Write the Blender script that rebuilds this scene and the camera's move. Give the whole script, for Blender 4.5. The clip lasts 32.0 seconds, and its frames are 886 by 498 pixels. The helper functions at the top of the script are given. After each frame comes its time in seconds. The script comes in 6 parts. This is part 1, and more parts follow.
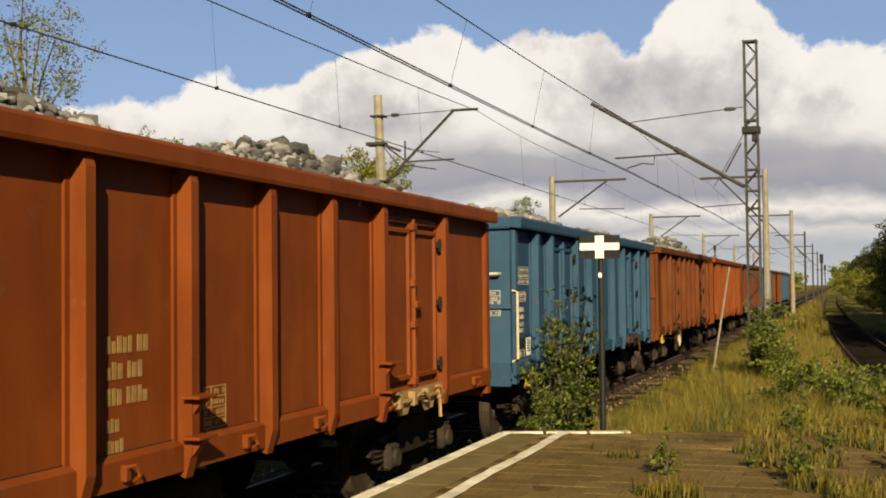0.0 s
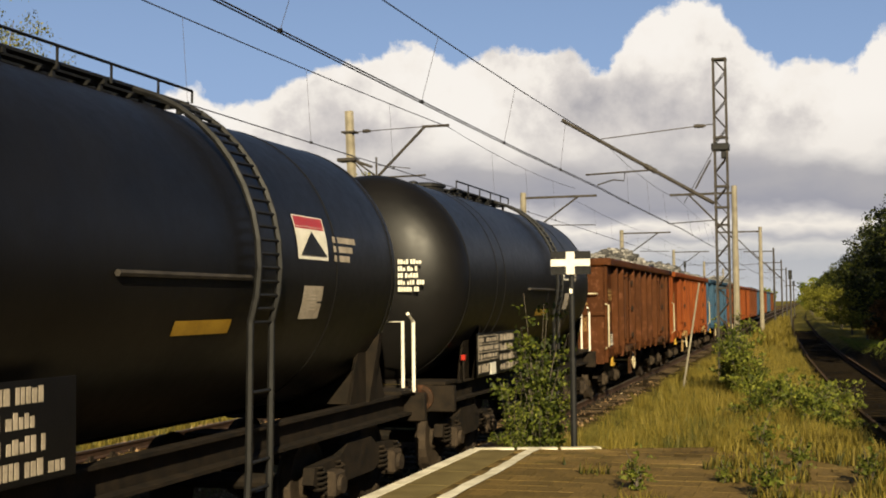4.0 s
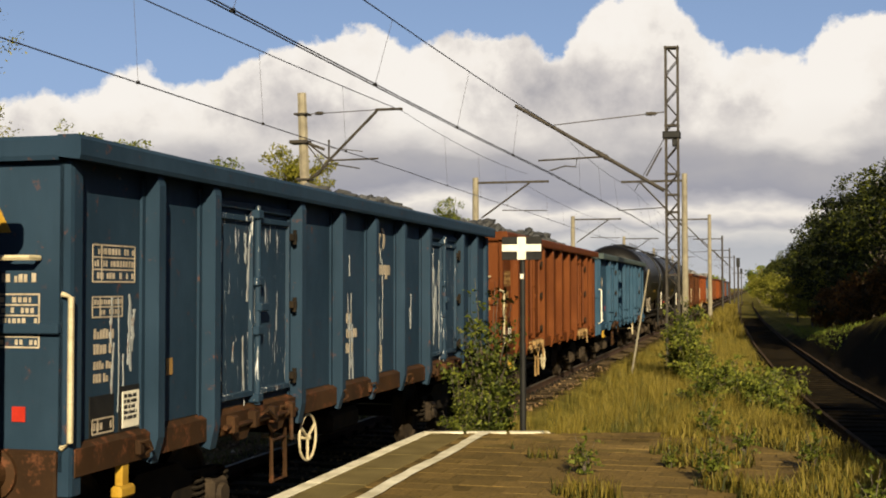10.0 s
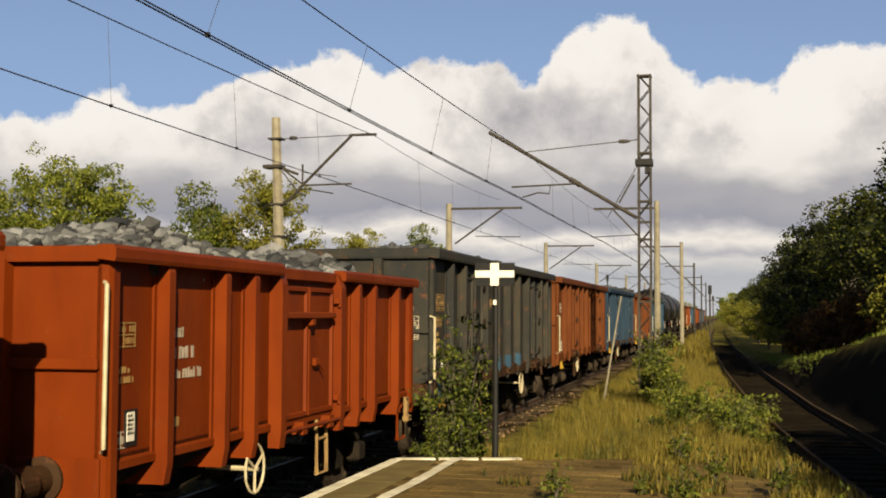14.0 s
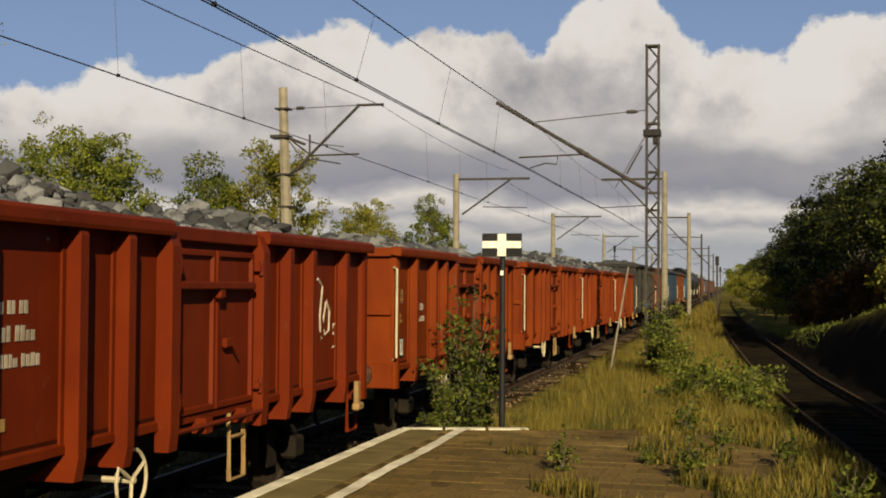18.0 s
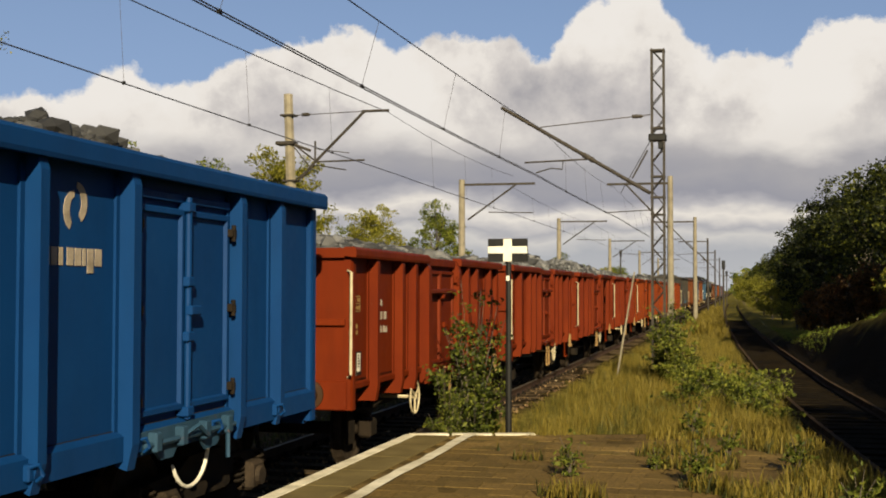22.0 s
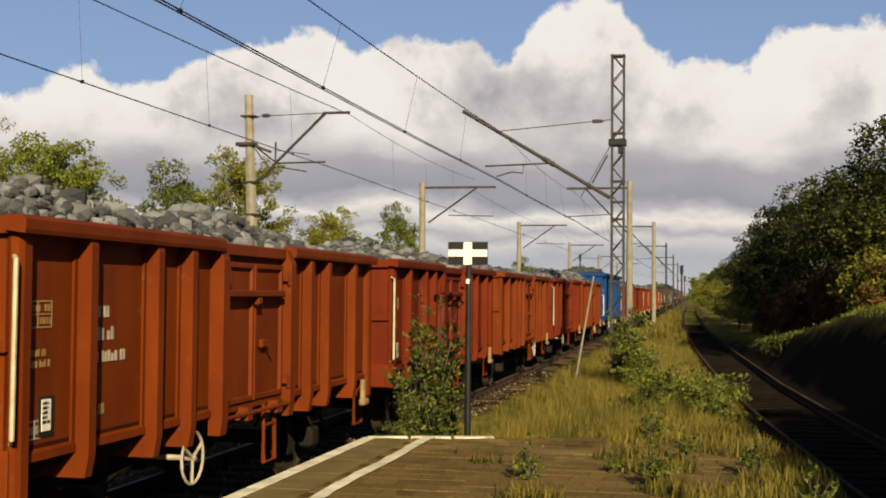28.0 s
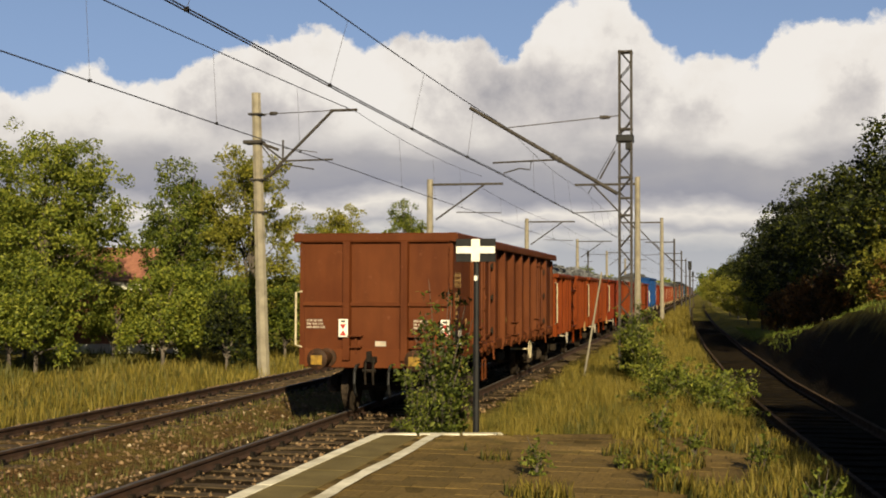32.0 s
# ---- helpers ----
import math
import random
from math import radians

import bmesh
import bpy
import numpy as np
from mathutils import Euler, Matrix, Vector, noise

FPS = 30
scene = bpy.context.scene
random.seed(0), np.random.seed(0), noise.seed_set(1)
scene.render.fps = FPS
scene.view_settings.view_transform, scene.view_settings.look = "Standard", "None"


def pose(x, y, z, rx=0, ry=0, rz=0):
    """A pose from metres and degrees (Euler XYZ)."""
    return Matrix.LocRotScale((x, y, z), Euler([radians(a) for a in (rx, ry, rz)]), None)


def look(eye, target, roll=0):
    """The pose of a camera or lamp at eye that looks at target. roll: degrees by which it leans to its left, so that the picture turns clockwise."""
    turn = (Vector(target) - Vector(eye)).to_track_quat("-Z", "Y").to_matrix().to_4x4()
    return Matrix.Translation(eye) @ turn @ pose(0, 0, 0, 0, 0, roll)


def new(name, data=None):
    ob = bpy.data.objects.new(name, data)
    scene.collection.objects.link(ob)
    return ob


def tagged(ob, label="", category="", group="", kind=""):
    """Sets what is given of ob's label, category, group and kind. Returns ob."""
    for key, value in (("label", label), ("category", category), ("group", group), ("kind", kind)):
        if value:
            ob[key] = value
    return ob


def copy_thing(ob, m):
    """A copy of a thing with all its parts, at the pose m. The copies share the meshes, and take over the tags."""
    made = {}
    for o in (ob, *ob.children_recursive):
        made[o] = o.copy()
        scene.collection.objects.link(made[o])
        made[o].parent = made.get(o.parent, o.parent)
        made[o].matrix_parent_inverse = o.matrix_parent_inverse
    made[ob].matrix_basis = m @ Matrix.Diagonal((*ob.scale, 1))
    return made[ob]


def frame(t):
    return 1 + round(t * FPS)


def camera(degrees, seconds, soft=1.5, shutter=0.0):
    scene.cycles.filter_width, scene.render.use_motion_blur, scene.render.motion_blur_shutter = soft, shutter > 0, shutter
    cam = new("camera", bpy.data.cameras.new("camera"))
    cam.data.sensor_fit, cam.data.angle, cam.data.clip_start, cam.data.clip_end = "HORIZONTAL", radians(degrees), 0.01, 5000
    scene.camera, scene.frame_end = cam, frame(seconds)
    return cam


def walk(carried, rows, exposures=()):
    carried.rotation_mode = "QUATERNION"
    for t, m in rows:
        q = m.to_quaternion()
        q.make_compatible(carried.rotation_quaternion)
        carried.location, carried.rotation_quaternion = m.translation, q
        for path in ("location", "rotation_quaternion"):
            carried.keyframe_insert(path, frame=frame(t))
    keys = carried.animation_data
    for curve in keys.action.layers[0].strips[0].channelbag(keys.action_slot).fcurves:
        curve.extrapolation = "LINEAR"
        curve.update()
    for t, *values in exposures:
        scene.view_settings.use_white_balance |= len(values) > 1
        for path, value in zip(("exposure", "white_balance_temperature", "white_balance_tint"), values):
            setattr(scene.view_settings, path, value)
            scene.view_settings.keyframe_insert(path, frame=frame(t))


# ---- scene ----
# camera: stands on the platform and is turned by hand; heading, tilt and roll in degrees
EYE = Vector((5.731, 0.0, 2.262))
cam = camera(40.5, 32.0, soft=1.9, shutter=0.0)
HEADINGS = [
    (0, -18.184, 1.874, -0.61),
    (0.5, -18.144, 1.879, -0.62),
    (1, -17.806, 1.900, -0.37),
    (1.5, -17.792, 2.078, -0.75),
    (2, -17.379, 2.482, -0.38),
    (2.5, -16.899, 2.721, -0.59),
    (3, -16.896, 2.413, -0.50),
    (3.5, -16.880, 2.599, -0.57),
    (5.5, -16.286, 2.572, -0.61),
    (6, -15.859, 2.461, -0.37),
    (6.5, -15.993, 2.271, -0.48),
    (7, -15.863, 2.136, -0.24),
    (7.5, -15.960, 1.865, 0.12),
    (8, -14.769, 1.998, -0.09),
    (8.5, -14.506, 2.058, -0.21),
    (9, -14.535, 1.876, -0.20),
    (9.5, -14.668, 1.747, -0.19),
    (10, -14.502, 1.849, -0.03),
    (10.5, -14.873, 2.168, -0.19),
    (11, -14.010, 2.336, -0.19),
    (11.5, -13.808, 2.532, -0.10),
    (12, -13.611, 2.700, -0.04),
    (12.5, -13.774, 2.701, 0.05),
    (13, -13.611, 2.912, -0.05),
    (13.5, -13.290, 3.080, 0.36),
    (15.5, -12.882, 3.013, -0.17),
    (16, -14.196, 2.672, 1.27),
    (16.5, -15.873, 2.644, 0.83),
    (17, -13.971, 3.105, 1.28),
    (17.5, -12.934, 2.440, 0.61),
    (18, -13.561, 1.670, 0.39),
    (18.5, -13.914, 0.964, -0.03),
    (19, -13.845, 0.712, 0.20),
    (19.5, -13.887, 0.964, 0.27),
    (20, -14.019, 1.225, 0.26),
    (20.5, -14.236, 1.260, 0.15),
    (21, -14.258, 1.139, -0.04),
    (21.5, -13.948, 1.469, -0.12),
    (22, -13.840, 1.934, 0.11),
    (22.5, -13.037, 2.115, 0.35),
    (23, -12.053, 2.032, 0.23),
    (23.5, -12.215, 1.942, 0.40),
    (24, -12.035, 1.889, 0.37),
    (24.5, -11.891, 1.835, 0.31),
    (25, -11.851, 2.067, 0.39),
    (25.5, -12.013, 2.310, 0.63),
    (27.5, -11.931, 2.127, 0.62),
    (28, -11.942, 2.080, 0.48),
    (28.5, -12.336, 2.263, 0.96),
    (29, -12.225, 1.985, 0.60),
    (29.5, -12.304, 2.008, 0.62),
    (30, -12.503, 2.222, 0.72),
    (30.5, -12.592, 2.199, 0.63),
    (31, -12.587, 2.023, 0.54),
    (31.5, -12.286, 2.027, 0.29),
    (32, -12.312, 1.932, 0.23),
]


def aim(heading, tilt, roll):
    h, p = radians(heading), radians(tilt)
    way = Vector((math.sin(h) * math.cos(p), math.cos(h) * math.cos(p), math.sin(p)))
    return look(EYE, EYE + way * 30, roll)


walk(cam, [(t, aim(h, p, r)) for t, h, p, r in HEADINGS], exposures=[(t, e, 7050, 11) for t, e in ((0.0, 1.03), (13.5, 1.02), (16.0, 0.80), (19.0, 0.66), (21.0, 0.86), (22.0, 0.88), (23.0, 0.93), (28.0, 0.93), (32.0, 0.93))])

# ---- world: blue sky with a bank of cumulus, sun behind the camera on the right ----
SUN = Vector((0.34, -0.84, 0.42)).normalized()
world = bpy.data.worlds.new("sky")
scene.world = world
world.use_nodes = True


class Nodes:
    """Short hand to build a node tree."""

    def __init__(self, tree):
        self.tree = tree
        tree.nodes.clear()

    def add(self, kind, **inputs):
        n = self.tree.nodes.new(kind)
        for k, val in inputs.items():
            key = int(k[1:]) if k[0] == "i" and k[1:].isdigit() else k.replace("_", " ")
            self.put(n.inputs[key], val)
        return n

    def put(self, socket, val):
        if isinstance(val, bpy.types.NodeSocket):
            self.tree.links.new(val, socket)
        elif isinstance(val, bpy.types.Node):
            self.tree.links.new(val.outputs[0], socket)
        else:
            socket.default_value = val

    def math(self, op, a, b=0.0, c=0.0, clamp=False):
        n = self.add("ShaderNodeMath", i0=a, i1=b, i2=c)
        n.operation, n.use_clamp = op, clamp
        return n.outputs[0]

    def vmath(self, op, a, b):
        n = self.add("ShaderNodeVectorMath", i0=a, i1=b)
        n.operation = op
        return n.outputs[0]

    def noise(self, vec, scale, detail=4.0, rough=0.55):
        n = self.add("ShaderNodeTexNoise", Vector=vec, Scale=scale, Detail=detail, Roughness=rough)
        return n.outputs["Fac"]

    def ramp(self, fac, stops, interpolation="LINEAR"):
        n = self.add("ShaderNodeValToRGB", Fac=fac)
        r = n.color_ramp
        r.interpolation = interpolation
        while len(r.elements) < len(stops):
            r.elements.new(0.5)
        for e, (p, c) in zip(r.elements, stops):
            e.position = p
            e.color = (*c, 1) if len(c) == 3 else c
        return n.outputs[0]

    def mix(self, fac, a, b, mode="MIX"):
        n = self.add("ShaderNodeMix")
        n.data_type, n.blend_type = "RGBA", mode
        self.put(n.inputs[0], fac)
        self.put(n.inputs[6], (*a, 1) if isinstance(a, tuple) else a)
        self.put(n.inputs[7], (*b, 1) if isinstance(b, tuple) else b)
        return n.outputs[2]


def build_sky():
    k = Nodes(world.node_tree)
    out = k.add("ShaderNodeOutputWorld")
    sky = k.add("ShaderNodeTexSky")
    sky.sky_type, sky.sun_disc = "NISHITA", False
    sky.sun_elevation, sky.sun_rotation = math.asin(SUN.z), math.atan2(SUN.x, SUN.y)
    sky.altitude, sky.air_density, sky.dust_density, sky.ozone_density = 100.0, 0.7, 0.3, 1.6
    vec = k.add("ShaderNodeTexCoord").outputs["Generated"]
    sep = k.add("ShaderNodeSeparateXYZ", Vector=vec)
    az = k.math("MULTIPLY", k.math("ARCTAN2", sep.outputs[0], sep.outputs[1]), 57.2958)
    el = k.math("MULTIPLY", k.math("ARCSINE", sep.outputs[2]), 57.2958)
    # pale haze in the lower sky, deep blue overhead
    veil = k.math("MULTIPLY", k.math("SUBTRACT", 24.0, el), 0.042, clamp=True)
    blue = k.mix(veil, k.mix(1.0, sky.outputs[0], (SKY_STRENGTH, SKY_STRENGTH, SKY_STRENGTH), "MULTIPLY"), (0.125, 0.19, 0.335))
    clear = k.add("ShaderNodeBackground", Color=blue, Strength=1.0)
    # height of the cloud bank's top, in degrees, against heading
    curve = k.add("ShaderNodeFloatCurve", Value=k.math("DIVIDE", k.math("ADD", az, 45.0), 90.0))
    pts = CLOUD_TOP
    c = curve.mapping.curves[0]
    while len(c.points) < len(pts):
        c.points.new(0.5, 0.5)
    for p, (a, e) in zip(c.points, pts):
        p.location = ((a + 45.0) / 90.0, e / 20.0)
    curve.mapping.update()
    top = k.math("MULTIPLY", curve, 20.0)
    billow = k.noise(vec, 26.0, 8.0, 0.6)
    coarse = k.noise(vec, 8.0, 6.0, 0.5)
    edge = k.math("ADD", top, k.math("MULTIPLY", k.math("SUBTRACT", billow, 0.5), 3.4))
    depth = k.math("SUBTRACT", edge, el)
    mask = k.math("MULTIPLY", depth, 2.4, clamp=True)
    # flatter layers low down
    flat = k.vmath("MULTIPLY", vec, (1.0, 1.0, 2.2))
    layers = k.noise(flat, 9.0, 6.0, 0.52)
    lit = k.math("ADD", k.math("MULTIPLY", depth, 0.10), k.math("MULTIPLY", k.math("SUBTRACT", coarse, 0.5), 2.2))
    lit = k.math("ADD", lit, k.math("MULTIPLY", k.math("SUBTRACT", billow, 0.5), 0.9))
    body = k.ramp(lit, [(0.0, (1.0, 1.0, 1.0)), (0.22, (0.96, 0.95, 0.94)), (0.45, (0.74, 0.73, 0.745)), (0.85, (0.47, 0.475, 0.525))])
    # grey base of the bank, then broken white puffs, then haze
    band = k.math("ADD", el, k.math("MULTIPLY", k.math("SUBTRACT", layers, 0.5), 4.6))
    low = k.ramp(k.math("DIVIDE", band, 10.0), [(0.14, (0.50, 0.54, 0.61)), (0.24, (0.74, 0.75, 0.76)), (0.29, (0.52, 0.54, 0.60)), (0.37, (0.95, 0.93, 0.90)), (0.42, (0.60, 0.61, 0.66)), (0.48, (0.38, 0.40, 0.48)), (0.60, (0.47, 0.48, 0.53)), (0.74, (0.92, 0.91, 0.90))])
    under = k.math("MULTIPLY", k.math("SUBTRACT", 8.2, k.math("ADD", el, k.math("MULTIPLY", k.math("SUBTRACT", coarse, 0.5), 3.0))), 0.45, clamp=True)
    col = k.mix(under, body, low)
    haze = k.math("MULTIPLY", k.math("SUBTRACT", 2.1, el), 0.4, clamp=True)
    col = k.mix(haze, col, (0.60, 0.64, 0.70))
    cloud = k.add("ShaderNodeBackground", Color=col, Strength=CLOUD_STRENGTH)
    mixed = k.add("ShaderNodeMixShader", i0=mask, i1=clear, i2=cloud)
    k.tree.links.new(mixed.outputs[0], out.inputs[0])


SKY_STRENGTH, CLOUD_STRENGTH = 0.05, 0.44
CLOUD_TOP = [(-45, 2.0), (-38, 7.6), (-33, 9.0), (-30.6, 9.4), (-29, 10.4), (-27.5, 9.8), (-24.5, 10.4), (-22, 11.5), (-17.8, 12.3),
             (-16, 11.6), (-13, 12.2), (-10.5, 11.8), (-9.2, 11.4), (-8, 12.4), (-6.5, 13.8), (-4.5, 14.3), (-2.5, 12.6), (-0.8, 11.0),
             (2.2, 10.4), (3.2, 11.8), (6.5, 12.5), (9, 11.8), (14, 10.5), (20, 7.0), (45, 2.0)]
build_sky()

sun_data = bpy.data.lights.new("sun", "SUN")
sun_data.energy, sun_data.angle, sun_data.color = 5.0, radians(0.5), (1.0, 0.89, 0.62)
sun_lamp = new("sun", sun_data)
sun_lamp.matrix_world = look(SUN * 60, (0, 0, 0))

# ---- materials ----


def material(name):
    m = bpy.data.materials.new(name)
    m.use_nodes = True
    k = Nodes(m.node_tree)
    out = k.add("ShaderNodeOutputMaterial")
    b = k.add("ShaderNodeBsdfPrincipled")
    k.tree.links.new(b.outputs[0], out.inputs[0])
    return m, k, b


def coords(k, stretch=(1, 1, 1)):
    """Object space, shifted at random for each object."""
    tc = k.add("ShaderNodeTexCoord").outputs["Object"]
    r = k.add("ShaderNodeObjectInfo").outputs["Random"]
    v = k.vmath("MULTIPLY", tc, stretch)
    s = k.add("ShaderNodeCombineXYZ", X=k.math("MULTIPLY", r, 37.0), Y=k.math("MULTIPLY", r, 11.0), Z=0.0)
    return k.vmath("ADD", v, s.outputs[0])


def bump(k, b, height, strength, distance=0.01):
    n = k.add("ShaderNodeBump", Strength=strength, Distance=distance, Height=height)
    k.put(b.inputs["Normal"], n)


def plain(name, dark, light, rough=0.7, metal=0.0, scale=6.0, fine=60.0, strength=0.25, spec=0.4):
    """Two tones mixed at two scales, with fine relief."""
    m, k, b = material(name)
    v = coords(k)
    f = k.math("ADD", k.math("MULTIPLY", k.noise(v, scale), 0.65), k.math("MULTIPLY", k.noise(v, fine, 3.0), 0.35))
    k.put(b.inputs["Base Color"], k.ramp(f, [(0.36, dark), (0.64, light)]))
    k.put(b.inputs["Roughness"], k.math("ADD", k.math("MULTIPLY", k.noise(v, scale * 2), 0.25), rough - 0.12))
    b.inputs["Metallic"].default_value = metal
    b.inputs["Specular IOR Level"].default_value = spec
    bump(k, b, f, strength, 0.006)
    return m


def paint(name, col, worn, rust=0.35, scratch=0.0, chalk=(0.7, 0.7, 0.7), dirt=None, rough=0.6, spec=0.1):
    """Weathered wagon paint: faded patches, upright dirt streaks, rust breaking through."""
    dirt = dirt or tuple(0.5 * c for c in col)
    m, k, b = material(name)
    v = coords(k)
    st = coords(k, (2.0, 2.0, 0.4))
    big = k.noise(v, 1.1, 4.0)
    streak = k.noise(st, 2.2, 5.0, 0.6)
    fine = k.noise(v, 34.0, 4.0, 0.6)
    c = k.mix(k.ramp(big, [(0.38, (0, 0, 0)), (0.66, (1, 1, 1))]), col, worn)
    c = k.mix(k.math("MULTIPLY", k.ramp(streak, [(0.44, (0, 0, 0)), (0.74, (1, 1, 1))]), 0.42), c, dirt)
    spots = k.math("ADD", k.math("MULTIPLY", k.noise(v, 7.0, 6.0, 0.7), 0.8), k.math("MULTIPLY", fine, 0.2))
    r = k.ramp(spots, [(0.66 - rust * 0.22, (0, 0, 0)), (0.74 - rust * 0.18, (1, 1, 1))])
    c = k.mix(k.math("MULTIPLY", r, 0.75), c, (0.12, 0.045, 0.022))
    if scratch:
        sc = k.noise(coords(k, (11.0, 11.0, 0.9)), 2.6, 6.0, 0.72)
        c = k.mix(k.ramp(sc, [(0.70 - scratch * 0.1, (0, 0, 0)), (0.73 - scratch * 0.1, (1, 1, 1))]), c, chalk)
    c = k.mix(k.math("MULTIPLY", k.math("SUBTRACT", fine, 0.45), 0.5, clamp=True), c, worn)
    k.put(b.inputs["Base Color"], c)
    k.put(b.inputs["Roughness"], k.math("ADD", k.math("MULTIPLY", spots, 0.3), rough - 0.15))
    b.inputs["Specular IOR Level"].default_value = spec
    bump(k, b, k.math("ADD", spots, k.math("MULTIPLY", big, 1.5)), 0.25, 0.006)
    return m


RUST = paint("rust_red_paint", (0.079, 0.0205, 0.0046), (0.104, 0.03, 0.007), 0.4)
ORANGE = paint("orange_brown_paint", (0.118, 0.0258, 0.0045), (0.15, 0.036, 0.0065), 0.4)
BROWN = paint("dark_brown_paint", (0.038, 0.0118, 0.0026), (0.058, 0.0178, 0.0038), 0.6)
RED = paint("red_oxide_paint", (0.112, 0.0165, 0.0013), (0.142, 0.0235, 0.0019), 0.2)
EMBER = paint("orange_red_oxide_paint", (0.098, 0.0158, 0.0013), (0.126, 0.0228, 0.0019), 0.3)
REDDARK = paint("deep_red_oxide_paint", (0.09, 0.0102, 0.0012), (0.112, 0.0145, 0.0016), 0.2)
DARKRED = paint("dark_red_paint", (0.064, 0.0165, 0.0045), (0.086, 0.0245, 0.007), 0.3)
BLUE = paint("faded_blue_paint", (0.016, 0.0445, 0.079), (0.025, 0.058, 0.096), 0.3)
NAVY = paint("scratched_blue_paint", (0.0115, 0.026, 0.046), (0.0165, 0.034, 0.058), 0.3)
BRIGHT = paint("bright_blue_paint", (0.0003, 0.026, 0.104), (0.0005, 0.031, 0.118), -0.8, dirt=(0.0004, 0.02, 0.075), rough=0.6, spec=0.14)
GREY = paint("dull_grey_paint", (0.019, 0.02, 0.02), (0.036, 0.032, 0.024), 0.45)
GRIME = paint("grimy_rusted_sill", (0.022, 0.0115, 0.006), (0.045, 0.022, 0.010), 0.6)
SAGE = paint("faded_grey_green_rim", (0.045, 0.062, 0.062), (0.062, 0.078, 0.072), 0.2)
CHALK = paint("flaking_chalky_paint", (0.22, 0.24, 0.26), (0.34, 0.35, 0.35), 0.5)
NAVYDOOR = paint("flaked_blue_door_paint", (0.0115, 0.026, 0.046), (0.0165, 0.034, 0.058), 0.3, scratch=0.9)
BLACK = paint("black_tank_paint", (0.0034, 0.003, 0.0028), (0.006, 0.0052, 0.0045), -0.3, dirt=(0.006, 0.0055, 0.005), rough=0.42, spec=0.17)
STEEL = plain("dark_running_gear", (0.006, 0.005, 0.004), (0.02, 0.014, 0.009), 0.85, 0.1, spec=0.12)
RAILMETAL = plain("rusty_rail", (0.035, 0.022, 0.016), (0.09, 0.05, 0.034), 0.6, 0.5)
RAILTOP = plain("worn_rail_head", (0.06, 0.05, 0.04), (0.12, 0.1, 0.085), 0.6, 0.5)
WHITE = plain("white_paint", (0.527, 0.492, 0.4104), (0.697, 0.656, 0.5624), 0.6)
CREAM = plain("cream_paint", (0.28, 0.23, 0.14), (0.46, 0.39, 0.26), 0.6)
TAN = plain("tan_painted_steel", (0.14, 0.08, 0.03), (0.26, 0.16, 0.06), 0.7)
YELLOW = plain("yellow_paint", (0.22, 0.12, 0.01), (0.34, 0.2, 0.02), 0.5)
BUFFERSPOT = plain("greasy_yellow_paint", (0.09, 0.05, 0.006), (0.3, 0.17, 0.015), 0.5, 0, 9.0)
OCHRE = plain("faded_ochre_lettering", (0.16, 0.085, 0.022), (0.27, 0.16, 0.05), 0.7)
PALE = plain("pale_lettering", (0.2, 0.165, 0.12), (0.38, 0.32, 0.25), 0.7)
REDMARK = plain("red_enamel", (0.24, 0.014, 0.008), (0.36, 0.024, 0.014), 0.4)
BLACKP = plain("black_enamel", (0.005, 0.005, 0.005), (0.013, 0.0125, 0.012), 0.55, spec=0.2)
CONCRETE = plain("weathered_concrete", (0.13, 0.112, 0.079), (0.215, 0.188, 0.136), 0.85, 0, 3.0, 40.0, 0.4)
MAST = plain("dark_weathered_mast_steel", (0.02, 0.017, 0.014), (0.05, 0.042, 0.034), 0.7, 0.15, spec=0.25)
WIRE = plain("oxidised_copper_wire", (0.035, 0.032, 0.03), (0.07, 0.06, 0.055), 0.5, 0.3)
WOODGREY = plain("weathered_sleeper", (0.03, 0.02, 0.011), (0.075, 0.052, 0.028), 0.85, 0, 5, 50, 0.5, 0.12)

# ---- mesh helpers ----
MESHES = {}


def shaped(key, mat, build):
    """One mesh for each shape and material, shared by all its users."""
    k = (key, mat.name)
    if k not in MESHES:
        bm = bmesh.new()
        build(bm)
        bmesh.ops.recalc_face_normals(bm, faces=bm.faces)
        me = bpy.data.meshes.new(key)
        bm.to_mesh(me)
        bm.free()
        me.materials.append(mat)
        MESHES[k] = me
    return MESHES[k]


def part(name, key, build, mat, parent, at=None, label=""):
    """A mesh object under a thing or under a part."""
    ob = new(name, shaped(key, mat, build))
    ob.parent = parent
    if at is not None:
        ob.matrix_basis = at
    return tagged(ob, label) if label else ob


def thing(name, label, category, at=None, group="", kind=""):
    ob = new(name)
    ob.empty_display_size = 0.2
    if at is not None:
        ob.matrix_basis = at
    return tagged(ob, label, category, group, kind)


def box(bm, x0, x1, y0, y1, z0, z1, bevel=0.0):
    m = Matrix.Translation(((x0 + x1) / 2, (y0 + y1) / 2, (z0 + z1) / 2)) @ Matrix.Diagonal((x1 - x0, y1 - y0, z1 - z0, 1))
    vs = bmesh.ops.create_cube(bm, size=1, matrix=m)["verts"]
    if bevel:
        es = list({e for v in vs for e in v.link_edges})
        bmesh.ops.bevel(bm, geom=es, offset=bevel, segments=1, affect="EDGES")


